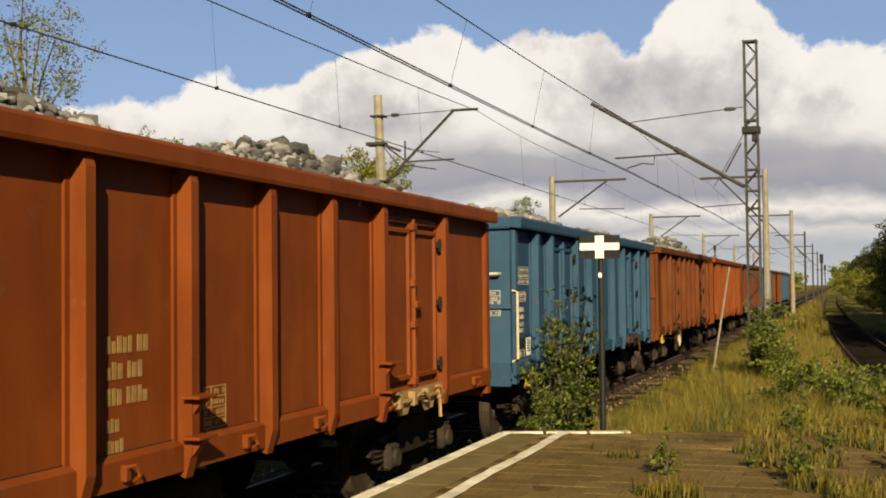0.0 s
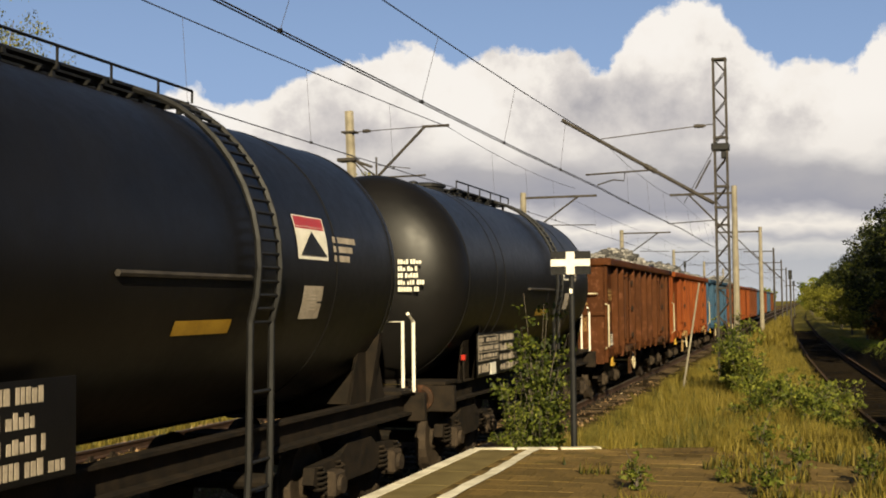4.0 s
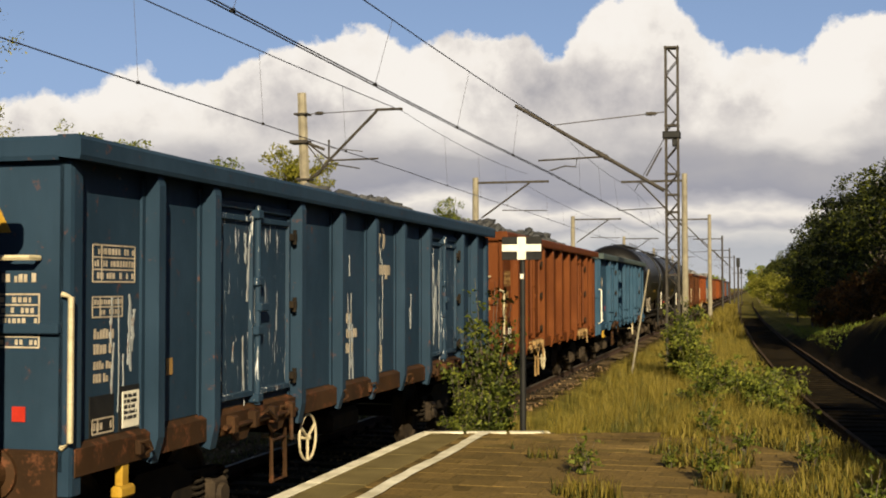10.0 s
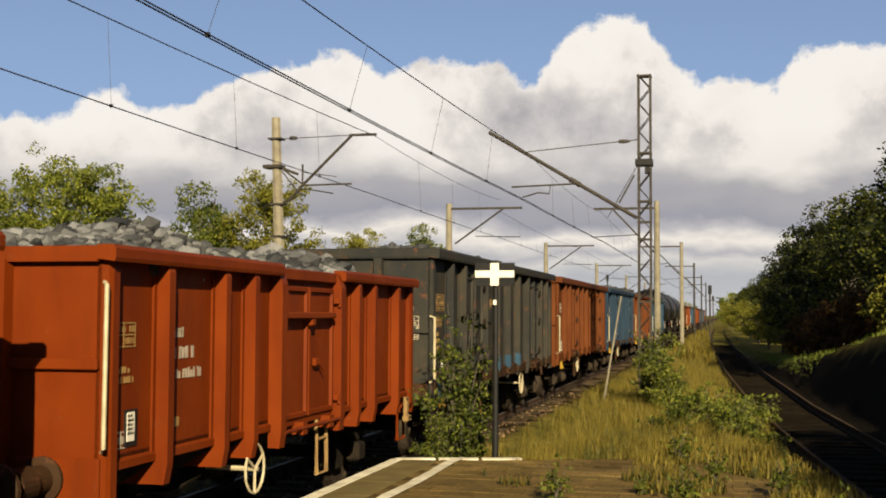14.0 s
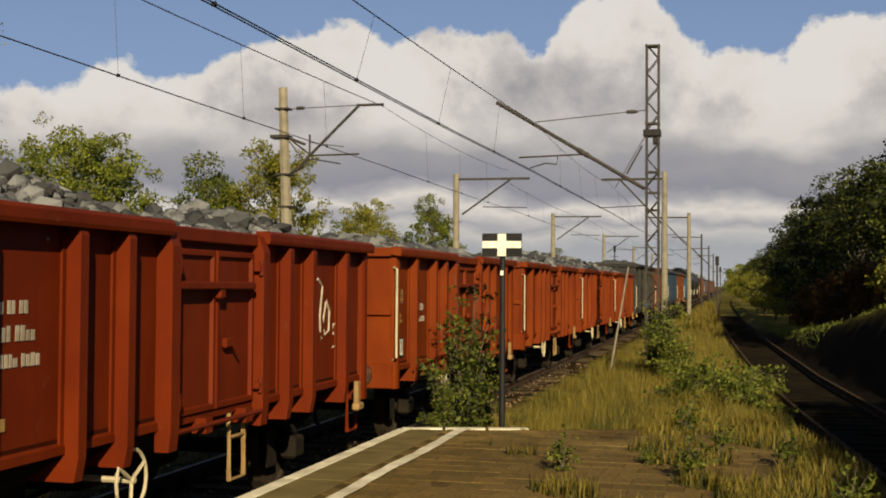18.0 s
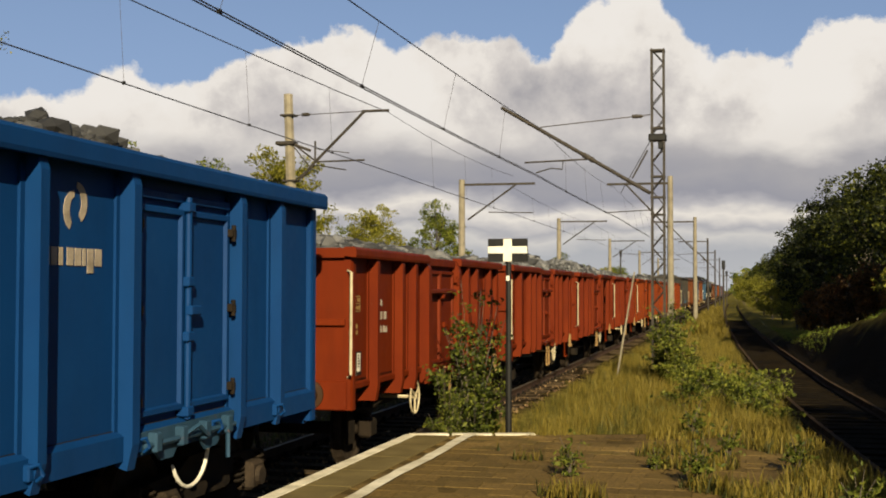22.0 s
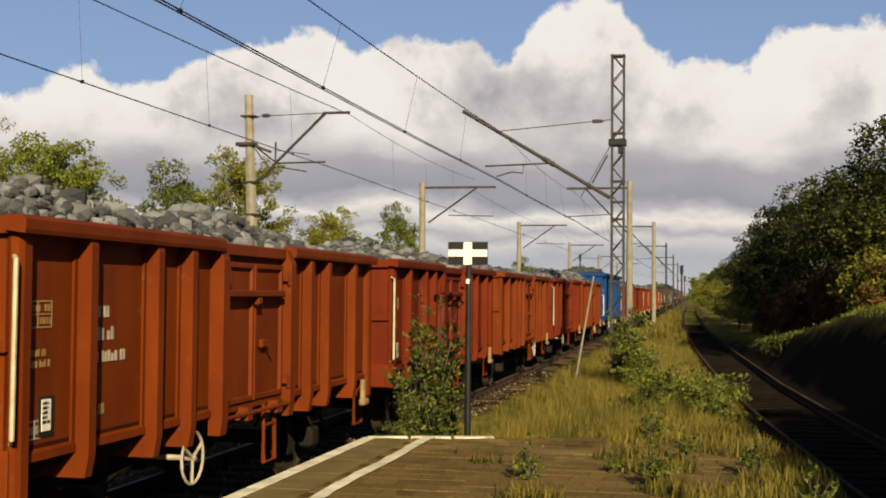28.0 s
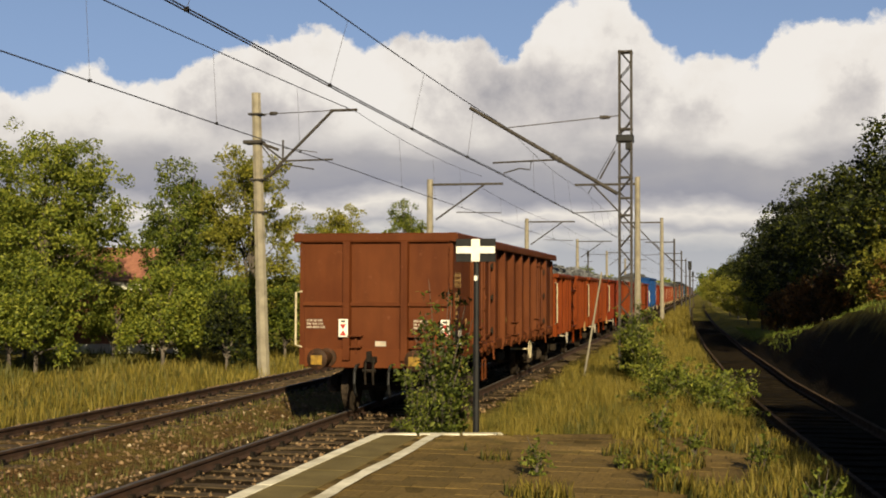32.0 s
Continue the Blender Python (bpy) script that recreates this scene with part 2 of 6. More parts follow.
def prism(bm, poly, axis, a, b):
    """Extrude a polygon of (u, v) along an axis; u, v are the two other axes in x, y, z order."""
    def at(u, v, w):
        return {"x": (w, u, v), "y": (u, w, v), "z": (u, v, w)}[axis]
    lo = [bm.verts.new(at(u, v, a)) for u, v in poly]
    hi = [bm.verts.new(at(u, v, b)) for u, v in poly]
    n = len(poly)
    bm.faces.new(lo)
    bm.faces.new(hi[::-1])
    for i in range(n):
        bm.faces.new((lo[i], lo[(i + 1) % n], hi[(i + 1) % n], hi[i]))


def tube(bm, pts, r, n=6, r1=None):
    """A round bar through the points."""
    pts = [Vector(p) for p in pts]
    rings = []
    for i, p in enumerate(pts):
        d = (pts[min(i + 1, len(pts) - 1)] - pts[max(i - 1, 0)]).normalized()
        u = d.cross(Vector((0, 0, 1)) if abs(d.z) < 0.9 else Vector((1, 0, 0))).normalized()
        w = d.cross(u)
        f = i / max(1, len(pts) - 1)
        rad = r if r1 is None else r + (r1 - r) * f
        rings.append([bm.verts.new(p + rad * (u * math.cos(2 * math.pi * k / n) + w * math.sin(2 * math.pi * k / n))) for k in range(n)])
    for a, b in zip(rings, rings[1:]):
        for k in range(n):
            bm.faces.new((a[k], a[(k + 1) % n], b[(k + 1) % n], b[k]))
    bm.faces.new(rings[0][::-1])
    bm.faces.new(rings[-1])


def lathe(bm, prof, axis="y", n=24, center=(0, 0, 0)):
    """Turn a profile of (along, radius) round an axis."""
    c = Vector(center)
    rings = []
    for a, r in prof:
        ring = []
        for k in range(n):
            s, t = r * math.cos(2 * math.pi * k / n), r * math.sin(2 * math.pi * k / n)
            ring.append(bm.verts.new(c + Vector({"y": (s, a, t), "x": (a, s, t), "z": (s, t, a)}[axis])))
        rings.append(ring)
    for p, q in zip(rings, rings[1:]):
        for k in range(n):
            bm.faces.new((p[k], p[(k + 1) % n], q[(k + 1) % n], q[k]))
    bm.faces.new(rings[0][::-1])
    bm.faces.new(rings[-1])


def mesh_from(name, verts, faces, mat, smooth=False):
    me = bpy.data.meshes.new(name)
    me.from_pydata([tuple(v) for v in verts], [], faces)
    me.materials.append(mat)
    if smooth:
        for p in me.polygons:
            p.use_smooth = True
    me.update()
    return me


def smooth_mesh(ob, angle=40):
    for p in ob.data.polygons:
        p.use_smooth = True
    ob.data.set_sharp_from_angle(angle=radians(angle))


# ---- ground ----
TRACK2 = -4.52
SIDING = [(-60, 17.0), (-20, 11.6), (0, 9.5), (12, 8.55), (23, 7.7), (32, 7.15), (50, 6.5), (87, 5.6), (150, 4.9), (300, 4.5), (700, 4.5)]


def siding_x(y):
    return float(np.interp(y, [p[0] for p in SIDING], [p[1] for p in SIDING]))


def bank_height(x, y):
    """The bank beyond the siding: low far off, man-high beside the platform."""
    foot = siding_x(y) + 0.95
    wide = float(np.interp(y, [20, 32, 40, 45, 55], [2.1, 1.95, 1.3, 0.9, 0.6]))
    crest = float(np.interp(y, [-60, 20, 32, 40, 45, 55, 70, 400], [2.7, 2.7, 2.42, 1.58, 1.1, 0.45, 0.35, 0.2]))
    f = min(1.0, max(0.0, (x - foot) / wide))
    return crest * f * f * (3 - 2 * f) + 0.02 * max(0.0, x - foot - wide)


def ground_height(x, y):
    z = -0.42
    for c in (0.0, TRACK2):
        d = abs(x - c)
        z = max(z, -0.17 - 0.25 * max(0.0, min(1.0, (d - 1.5) / 1.2)))
    d = abs(x - siding_x(y))
    z = max(z, -0.20 - 0.22 * max(0.0, min(1.0, (d - 1.2) / 1.0)))
    if x > 2.2 and x < siding_x(y) - 1.0 and y > 14.4:
        z = max(z, -0.42 + 0.34 * min(1.0, (x - 2.2) / 1.2) * min(1.0, (siding_x(y) - 1.0 - x) / 1.0))
    if x < TRACK2 - 2.5:
        z -= 0.12 * min(1.0, (TRACK2 - 2.5 - x) / 3.0)
    z += bank_height(x, y)
    z += 0.05 * noise.noise(Vector((x * 0.7, y * 0.7, 0))) + 0.02 * noise.noise(Vector((x * 2.3, y * 2.3, 3)))
    if abs(x) > 40:
        z += 0.01 * (abs(x) - 40) * 0.3
    return z


def ground_material():
    m, k, b = material("grassy_ground_and_ballast")
    tc = k.add("ShaderNodeTexCoord").outputs["Object"]
    sep = k.add("ShaderNodeSeparateXYZ", Vector=tc)
    wob = k.math("MULTIPLY", k.math("SUBTRACT", k.noise(tc, 1.3, 4.0), 0.5), 1.6)
    x = k.math("ADD", sep.outputs[0], wob)
    def bed(c, half):
        return k.math("MULTIPLY", k.math("SUBTRACT", half, k.math("ABSOLUTE", k.math("SUBTRACT", x, c))), 2.0, clamp=True)
    beds = k.math("MAXIMUM", bed(-0.3, 2.1), bed(TRACK2, 2.0))
    beds = k.math("MAXIMUM", beds, bed(-2.3, 0.9))
    vor = k.add("ShaderNodeTexVoronoi", Vector=tc, Scale=15.0)
    stone = k.mix(k.add("ShaderNodeSeparateColor", Color=vor.outputs["Color"]).outputs[0], (0.034, 0.019, 0.008), (0.12, 0.067, 0.027))
    stone = k.mix(k.ramp(k.noise(tc, 0.9, 3.0), [(0.4, (0, 0, 0)), (0.65, (1, 1, 1))]), stone, (0.095, 0.072, 0.024))
    # dark strip: the shade under the train, painted into the ballast colour
    train_shade = k.math("MULTIPLY", k.math("SUBTRACT", 1.9, k.math("ABSOLUTE", x)), 1.5, clamp=True)
    stone = k.mix(k.math("MULTIPLY", train_shade, 0.85), stone, (0.009, 0.0065, 0.0045))
    g = k.math("ADD", k.math("MULTIPLY", k.noise(tc, 0.5, 5.0), 0.5), k.math("MULTIPLY", k.noise(tc, 9.0, 5.0, 0.7), 0.5))
    grass = k.ramp(g, [(0.35, (0.05, 0.044, 0.009)), (0.5, (0.115, 0.096, 0.02)), (0.66, (0.185, 0.15, 0.038))])
    # cinders round the siding, coloured near black to stand in for tree shade
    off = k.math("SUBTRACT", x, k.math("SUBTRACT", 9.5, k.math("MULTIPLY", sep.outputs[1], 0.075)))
    siding_shade = k.math("MULTIPLY", k.math("ADD", off, 1.6), 1.2, clamp=True)
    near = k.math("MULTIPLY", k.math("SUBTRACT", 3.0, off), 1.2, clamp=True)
    shade_soil = k.mix(k.noise(tc, 6.0, 4.0), (0.0035, 0.0026, 0.0014), (0.015, 0.0105, 0.005))
    base = k.mix(k.math("MULTIPLY", siding_shade, near), k.mix(beds, grass, stone), shade_soil)
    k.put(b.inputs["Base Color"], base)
    b.inputs["Roughness"].default_value = 0.95
    b.inputs["Specular IOR Level"].default_value = 0.03
    h = k.math("ADD", k.math("MULTIPLY", vor.outputs["Distance"], -1.0), k.noise(tc, 14.0, 5.0, 0.7))
    bump(k, b, h, 0.9, 0.05)
    return m


def build_ground():
    xs = np.concatenate([np.linspace(-2500, -60, 14)[:-1], np.linspace(-60, -12, 25)[:-1], np.arange(-12, 16, 0.4), np.linspace(16, 60, 23)[:-1], np.linspace(60, 2500, 14)])
    ys = np.concatenate([np.linspace(-2500, -40, 10)[:-1], np.linspace(-40, 4, 23)[:-1], np.arange(4, 60, 0.6), np.linspace(60, 200, 71)[:-1], np.linspace(200, 4000, 26)])
    verts = [(x, y, ground_height(x, y)) for y in ys for x in xs]
    n = len(xs)
    faces = [(j * n + i, j * n + i + 1, (j + 1) * n + i + 1, (j + 1) * n + i) for j in range(len(ys) - 1) for i in range(n - 1)]
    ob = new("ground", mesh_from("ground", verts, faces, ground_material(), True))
    tagged(ob, "dry olive grass ground, brown ballast along the tracks, shade painted at siding and under train", "ground", kind="structure")


# ---- tracks ----
RAIL = [(-0.075, -0.155), (0.075, -0.155), (0.075, -0.14), (0.012, -0.12), (0.012, -0.045), (0.036, -0.03), (0.036, -0.002), (0.030, 0.0),
        (-0.030, 0.0), (-0.036, -0.002), (-0.036, -0.03), (-0.012, -0.045), (-0.012, -0.12), (-0.075, -0.14)]


def straight_track(name, cx, label, y0, y1, lo, hi):
    tr = thing(name, label, "railway track", kind="structure")
    for s in (-1, 1):
        part("rail", "rail", lambda bm: prism(bm, RAIL, "y", y0, y1), RAILMETAL, tr, pose(cx + s * 0.7535, 0, 0))
        part("rail_head", "rail_head", lambda bm: box(bm, -0.031, 0.031, y0, y1, -0.001, 0.003), RAILTOP, tr, pose(cx + s * 0.7535, 0, 0), "bright worn running surface")
    def sleeper(bm):
        prism(bm, [(-1.3, -0.30), (1.3, -0.30), (1.28, -0.158), (-1.28, -0.158)], "y", -0.125, 0.125)
    def clip(bm):
        box(bm, -0.16, 0.16, -0.09, 0.09, -0.158, -0.138)
        for sx in (-0.11, 0.11):
            box(bm, sx - 0.025, sx + 0.025, -0.05, 0.05, -0.14, -0.085)
    y = lo
    while y < hi:
        sl = part("sleeper", "sleeper", sleeper, WOODGREY, tr, pose(cx, y, 0, 0, 0, random.uniform(-0.6, 0.6)))
        if y < 40:
            for s in (-1, 1):
                part("rail_clip", "rail_clip", clip, STEEL, sl, pose(s * 0.7535, 0, 0))
        y += 0.62


SIDINGRAIL = plain("rough_rusted_siding_rail", (0.024, 0.016, 0.010), (0.075, 0.05, 0.033), 0.9, 0.0, spec=0.02)
# siding sleepers: tree shade is put into this near-black wood colour
WOODDARK = plain("shade_dark_sleeper", (0.004, 0.003, 0.002), (0.013, 0.0095, 0.0055), 0.9, 0, 5, 50, 0.5, 0.02)


def siding_track():
    tr = thing("siding_track", "rusty curving siding track overgrown with weeds", "railway track", kind="structure")
    ys = list(np.arange(-20, 60, 2.0)) + list(np.arange(60, 220, 8.0))
    def rail(bm, s):
        rings = []
        for y in ys:
            x = siding_x(y)
            d = Vector((siding_x(y + 1) - siding_x(y - 1), 2, 0)).normalized()
            nrm = Vector((d.y, -d.x, 0))
            rings.append([bm.verts.new(Vector((x, y, -0.02)) + nrm * (s * 0.7535 + u) + Vector((0, 0, w))) for u, w in RAIL])
        for a, b in zip(rings, rings[1:]):
            for k in range(len(RAIL)):
                j = (k + 1) % len(RAIL)
                bm.faces.new((a[k], a[j], b[j], b[k]))
    for s in (-1, 1):
        part("rail", "siding_rail_%d" % s, lambda bm: rail(bm, s), SIDINGRAIL, tr)
    y = 8.0
    while y < 100:
        a = math.degrees(math.atan2(siding_x(y + 1) - siding_x(y - 1), 2))
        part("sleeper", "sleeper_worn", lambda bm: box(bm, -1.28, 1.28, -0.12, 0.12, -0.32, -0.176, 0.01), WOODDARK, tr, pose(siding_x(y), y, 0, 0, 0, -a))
        y += 0.66


# ---- platform ----
PLAT = 0.446


def platform_material():
    m, k, b = material("old_grey_paving")
    tc = k.add("ShaderNodeTexCoord").outputs["Object"]
    v = coords(k)
    f = k.math("ADD", k.math("MULTIPLY", k.noise(tc, 0.8, 5.0), 0.5), k.math("MULTIPLY", k.noise(v, 22.0, 5.0, 0.7), 0.5))
    c = k.ramp(f, [(0.34, (0.04, 0.026, 0.009)), (0.52, (0.13, 0.088, 0.031)), (0.70, (0.215, 0.152, 0.06))])
    moss = k.ramp(k.noise(tc, 2.2, 5.0, 0.6), [(0.52, (0, 0, 0)), (0.66, (1, 1, 1))])
    c = k.mix(k.math("MULTIPLY", moss, 0.55), c, (0.068, 0.055, 0.015))
    # every slab has weathered a little differently
    own = k.math("FRACT", k.math("ADD", k.add("ShaderNodeObjectInfo").outputs["Random"], k.add("ShaderNodeNewGeometry").outputs["Random Per Island"]))
    tone = k.ramp(own, [(0.0, (0.8, 0.79, 0.77)), (0.5, (1.02, 0.99, 0.96)), (1.0, (1.2, 1.15, 1.1))])
    k.put(b.inputs["Base Color"], k.mix(1.0, c, tone, "MULTIPLY"))
    b.inputs["Roughness"].default_value = 0.9
    b.inputs["Specular IOR Level"].default_value = 0.08
    bump(k, b, f, 0.5, 0.01)
    return m


PAVING = platform_material()
SOIL = plain("dark_joint_soil", (0.04, 0.027, 0.01), (0.085, 0.058, 0.022), 0.95, spec=0.03)
EDGESLAB = plain("brown_weathered_edge_concrete", (0.082, 0.06, 0.021), (0.14, 0.106, 0.043), 0.9, 0, 2.5, 40.0, 0.3, 0.15)
LINEPAINT = plain("worn_white_line_paint", (0.36, 0.32, 0.23), (0.64, 0.59, 0.47), 0.8, 0, 3.0, 25.0, 0.5)


def end_y(x):
    return 14.58 + (x - 1.68) * 0.285


def build_platform():
    pl = thing("platform", "old low paved platform with worn white edge lines", "platform", kind="structure")
    right = 6.45
    def base(bm):
        poly = [(1.72, -14.0), (right + 1.6, -14.0), (right + 1.2, 6.0), (right, end_y(right)), (1.72, end_y(1.72) - 0.02)]
        prism(bm, poly, "z", -0.5, PLAT - 0.0065)
    part("platform_core", "platform_core", base, SOIL, pl)
    # edge slabs: plain concrete with the outer rim painted white
    def kerb(bm):
        box(bm, 0, 0.15, 0, 0.992, -0.30, 0.006, 0.008)
    def slab_edge(bm):
        box(bm, 0.152, 0.60, 0.003, 0.989, -0.30, 0.004, 0.006)
    y = end_y(1.68) - 1.0
    while y > -4:
        m = pose(1.66, y, PLAT, random.uniform(-0.15, 0.15))
        part("kerb_stone", "kerb_stone", kerb, LINEPAINT, pl, m)
        part("edge_slab", "edge_slab", slab_edge, EDGESLAB, pl, m, "plain brown concrete edge slab")
        y -= 1.0
    def endstone(bm):
        box(bm, 0, 0.505, -0.10, 0.06, -0.55, 0.012, 0.008)
    a = math.degrees(math.atan(0.285))
    for i in range(3):
        x = 1.70 + i * 0.52
        part("kerb_stone", "end_stone", endstone, LINEPAINT, pl, pose(x, end_y(x), PLAT, 0, 0, a))
    # painted safety line
    def line(bm):
        n = 160
        ys = np.linspace(-4, end_y(2.5) - 0.1, n)
        row = []
        for y in ys:
            x = 2.47 + 0.012 * math.sin(y * 2.1)
            w, v = (0.068 + 0.02 * noise.noise(Vector((y * 2.7, k, 0))) for k in (0, 9))
            row.append([bm.verts.new((x - w, y, 0.016)), bm.verts.new((x + v, y, 0.016))])
        for p, q in zip(row, row[1:]):
            bm.faces.new((p[0], p[1], q[1], q[0]))
    part("safety_line", "safety_line", line, LINEPAINT, pl, pose(0, 0, PLAT))
    # square paving slabs in running bond
    side = 0.32
    def slab(bm):
        box(bm, 0.005, side - 0.005, 0.005, side - 0.005, -0.05, 0.0)
    me = shaped("paving_slab", PAVING, slab)
    row, y, count, rest = 0, end_y(right), 0, bmesh.new()
    while y > 5.5:
        y -= side
        x = 2.27 + (side / 2 if row % 2 else 0.0)
        while x + side < right + (end_y(right) - y) * 0.14:
            z = PLAT + 0.006 * noise.noise(Vector((x * 1.3, y * 1.3, 1))) + random.uniform(-0.003, 0.002)
            top = end_y(x) - 0.06
            if y < top - 0.05 < y + side:
                box(rest, x + 0.005, x + side - 0.005, y + 0.005, top, z - 0.05, z)
            elif y + side <= top - 0.05:
                if y < 13.2 and count < 300:
                    ob = new("paving_slab", me)
                    ob.parent = pl
                    ob.matrix_basis = pose(x, y, z, random.uniform(-0.3, 0.3), random.uniform(-0.3, 0.3), random.uniform(-0.8, 0.8))
                    count += 1
                else:
                    box(rest, x + 0.006, x + side - 0.006, y + 0.006, y + side - 0.006, z - 0.05, z)
            x += side
        row += 1
    far = bpy.data.meshes.new("paving")
    rest.to_mesh(far)
    rest.free()
    far.materials.append(PAVING)
    ob = new("paving", far)
    ob.parent = pl
    tagged(ob, kind="stuff")

# ---- wagons: y runs along the train, the rear end is at -y, rail top at z = 0 ----
def wheelset(parent, y):
    def wheel(bm):
        lathe(bm, [(-0.10, 0.42), (-0.10, 0.485), (-0.072, 0.49), (-0.068, 0.462), (0.04, 0.455), (0.042, 0.40), (0.02, 0.37), (0.012, 0.18), (0.06, 0.14), (0.06, 0.0)], "x", 24)
    def axle(bm):
        lathe(bm, [(-0.95, 0.05), (-0.95, 0.07), (-0.6, 0.085), (0.6, 0.085), (0.95, 0.07), (0.95, 0.05)], "x", 10)
    for s in (1, -1):
        part("wheel", "wheel", wheel, WHEEL, parent, pose(0.80 * s, y, 0.46, 0, 0, 0 if s > 0 else 180))
    part("axle", "axle", axle, STEEL, parent, pose(0, y, 0.46))


WHEEL = plain("dusty_wheel_steel", (0.014, 0.010, 0.007), (0.045, 0.032, 0.021), 0.8, 0.1, spec=0.15)


def bogie(parent, y):
    def frame_side(bm):
        prism(bm, [(-1.30, 0.50), (-1.25, 0.66), (-0.55, 0.70), (-0.35, 0.80), (0.35, 0.80), (0.55, 0.70), (1.25, 0.66), (1.30, 0.50), (1.05, 0.40),
                   (0.75, 0.52), (0.42, 0.42), (-0.42, 0.42), (-0.75, 0.52), (-1.05, 0.40)], "x", -0.06, 0.06)
    def axle_box(bm):
        box(bm, -0.02, 0.17, -0.15, 0.15, 0.33, 0.60, 0.03)
        lathe(bm, [(0.17, 0.10), (0.21, 0.09), (0.21, 0.0)], "x", 12, (0, 0, 0.46))
    def springs(bm):
        tube(bm, [(0.05 + 0.06 * math.cos(a), 0.06 * math.sin(a), 0.40 + 0.0085 * a) for a in np.arange(0, 31.5, 0.75)], 0.016, 4)
    bg = part("bogie", "bogie_bolster", lambda bm: box(bm, -0.95, 0.95, -0.28, 0.28, 0.60, 0.86, 0.03), STEEL, parent, pose(0, y, 0))
    for s in (1, -1):
        part("bogie_side", "bogie_side", frame_side, STEEL, bg, pose(s * 1.0, 0, 0))
        for dy in (-0.9, 0.9):
            part("axle_box", "axle_box", axle_box, WHEEL, bg, pose(s * 1.02, dy, 0, 0, 0, 0 if s > 0 else 180))
            for ds in (-0.24, 0.24):
                part("spring", "bogie_spring", springs, STEEL, bg, pose(s * 1.02, dy + ds, 0))
    for dy in (-0.9, 0.9):
        wheelset(bg, dy)


def buffer_shape(bm):
    lathe(bm, [(0.0, 0.0), (0.0, 0.17), (0.03, 0.17), (0.04, 0.11), (0.22, 0.10), (0.23, 0.13), (0.42, 0.12), (0.42, 0.07), (0.56, 0.07), (0.57, 0.19),
               (0.60, 0.185), (0.62, 0.12), (0.625, 0.0)], "y", 20)


def coupling_shape(bm):
    box(bm, -0.05, 0.05, 0.0, 0.34, -0.05, 0.05, 0.01)
    prism(bm, [(0.26, -0.05), (0.40, -0.02), (0.42, 0.14), (0.34, 0.16), (0.33, 0.05), (0.26, 0.05)], "x", -0.04, 0.04)
    for s in (-0.07, 0.07):
        tube(bm, [(s, 0.30, 0.02), (s, 0.38, -0.20), (s, 0.34, -0.42)], 0.022)
    tube(bm, [(-0.12, 0.36, -0.18), (0.12, 0.36, -0.18)], 0.03)


def hose_shape(bm):
    tube(bm, [(0, 0, 0), (0, 0.16, -0.02), (0, 0.26, -0.12), (0, 0.28, -0.32), (0, 0.22, -0.48), (0, 0.12, -0.54)], 0.028, 8)


def end_gear(w, half, paint_mat, z=1.04):
    """Headstocks, buffers, coupling and brake hoses at both ends."""
    for rz in (0, 180):
        m = pose(0, 0, 0, 0, 0, rz)
        part("headstock", "headstock", lambda bm: box(bm, -1.32, 1.32, -0.11, 0.0, 0.86, 1.20, 0.012), paint_mat, w, m @ pose(0, half, 0))
        for s in (-0.875, 0.875):
            part("buffer", "buffer", buffer_shape, STEEL if rz == 0 else GRIME, w, m @ pose(s, half, z), "grimy steel buffer")
        part("coupling", "coupling", coupling_shape, STEEL, w, m @ pose(0, half, z - 0.02))
        for s in (-0.32, 0.30):
            part("brake_hose", "brake_hose", hose_shape, BLACKP, w, m @ pose(s, half - 0.02, 0.92))


def handwheel_shape(bm):
    n = 20
    ring = [(0, 0.23 * math.cos(2 * math.pi * i / n), 0.23 * math.sin(2 * math.pi * i / n)) for i in range(n + 1)]
    tube(bm, ring, 0.014, 6)
    for i in range(3):
        a = 2 * math.pi * i / 3 + 0.5
        tube(bm, [(0, 0, 0), (0, 0.23 * math.cos(a), 0.23 * math.sin(a))], 0.015, 5)
    tube(bm, [(0.03, 0, 0), (-0.5, 0, 0)], 0.025, 6)


def step_shape(bm):
    tube(bm, [(0.03, -0.16, 0.14), (0.04, -0.16, -0.46), (0.04, 0.16, -0.46), (0.03, 0.16, 0.14)], 0.024, 5)
    tube(bm, [(0.035, -0.16, -0.08), (0.035, 0.16, -0.08)], 0.02, 5)


def bars_shape(bm, rows, wide, line, gap, seed):
    """Unreadable lettering: rows of short blocks in uneven groups."""
    rnd = random.Random(seed)
    for i in range(rows):
        y, z = 0.0, -i * (line + gap)
        end = wide * rnd.uniform(0.65, 1.0)
        while y < end - line * 0.4:
            for _ in range(rnd.randint(2, 5)):
                w = line * rnd.uniform(0.34, 0.55)
                if y + w > end:
                    break
                h = line * rnd.choice((1.0, 1.0, 0.9, 0.7))
                box(bm, -0.0015, 0.0015, y, y + w, z - line, z - line + h)
                y += w + line * 0.16
            y += line * 0.4


def lettering(w, x, y, z, rows, wide, line, mat, end=False, seed=1, gap=None):
    """Bars on the side that faces the platform, or on the rear end."""
    gap = line * 0.5 if gap is None else gap
    key = "bars_%d_%.2f_%.3f_%d" % (rows, wide, line, seed)
    m = pose(x, y, z) if not end else pose(x, y, z, 0, 0, -90)
    tagged(part("lettering", key, lambda bm: bars_shape(bm, rows, wide, line, gap, seed), mat, w, m), kind="stuff")


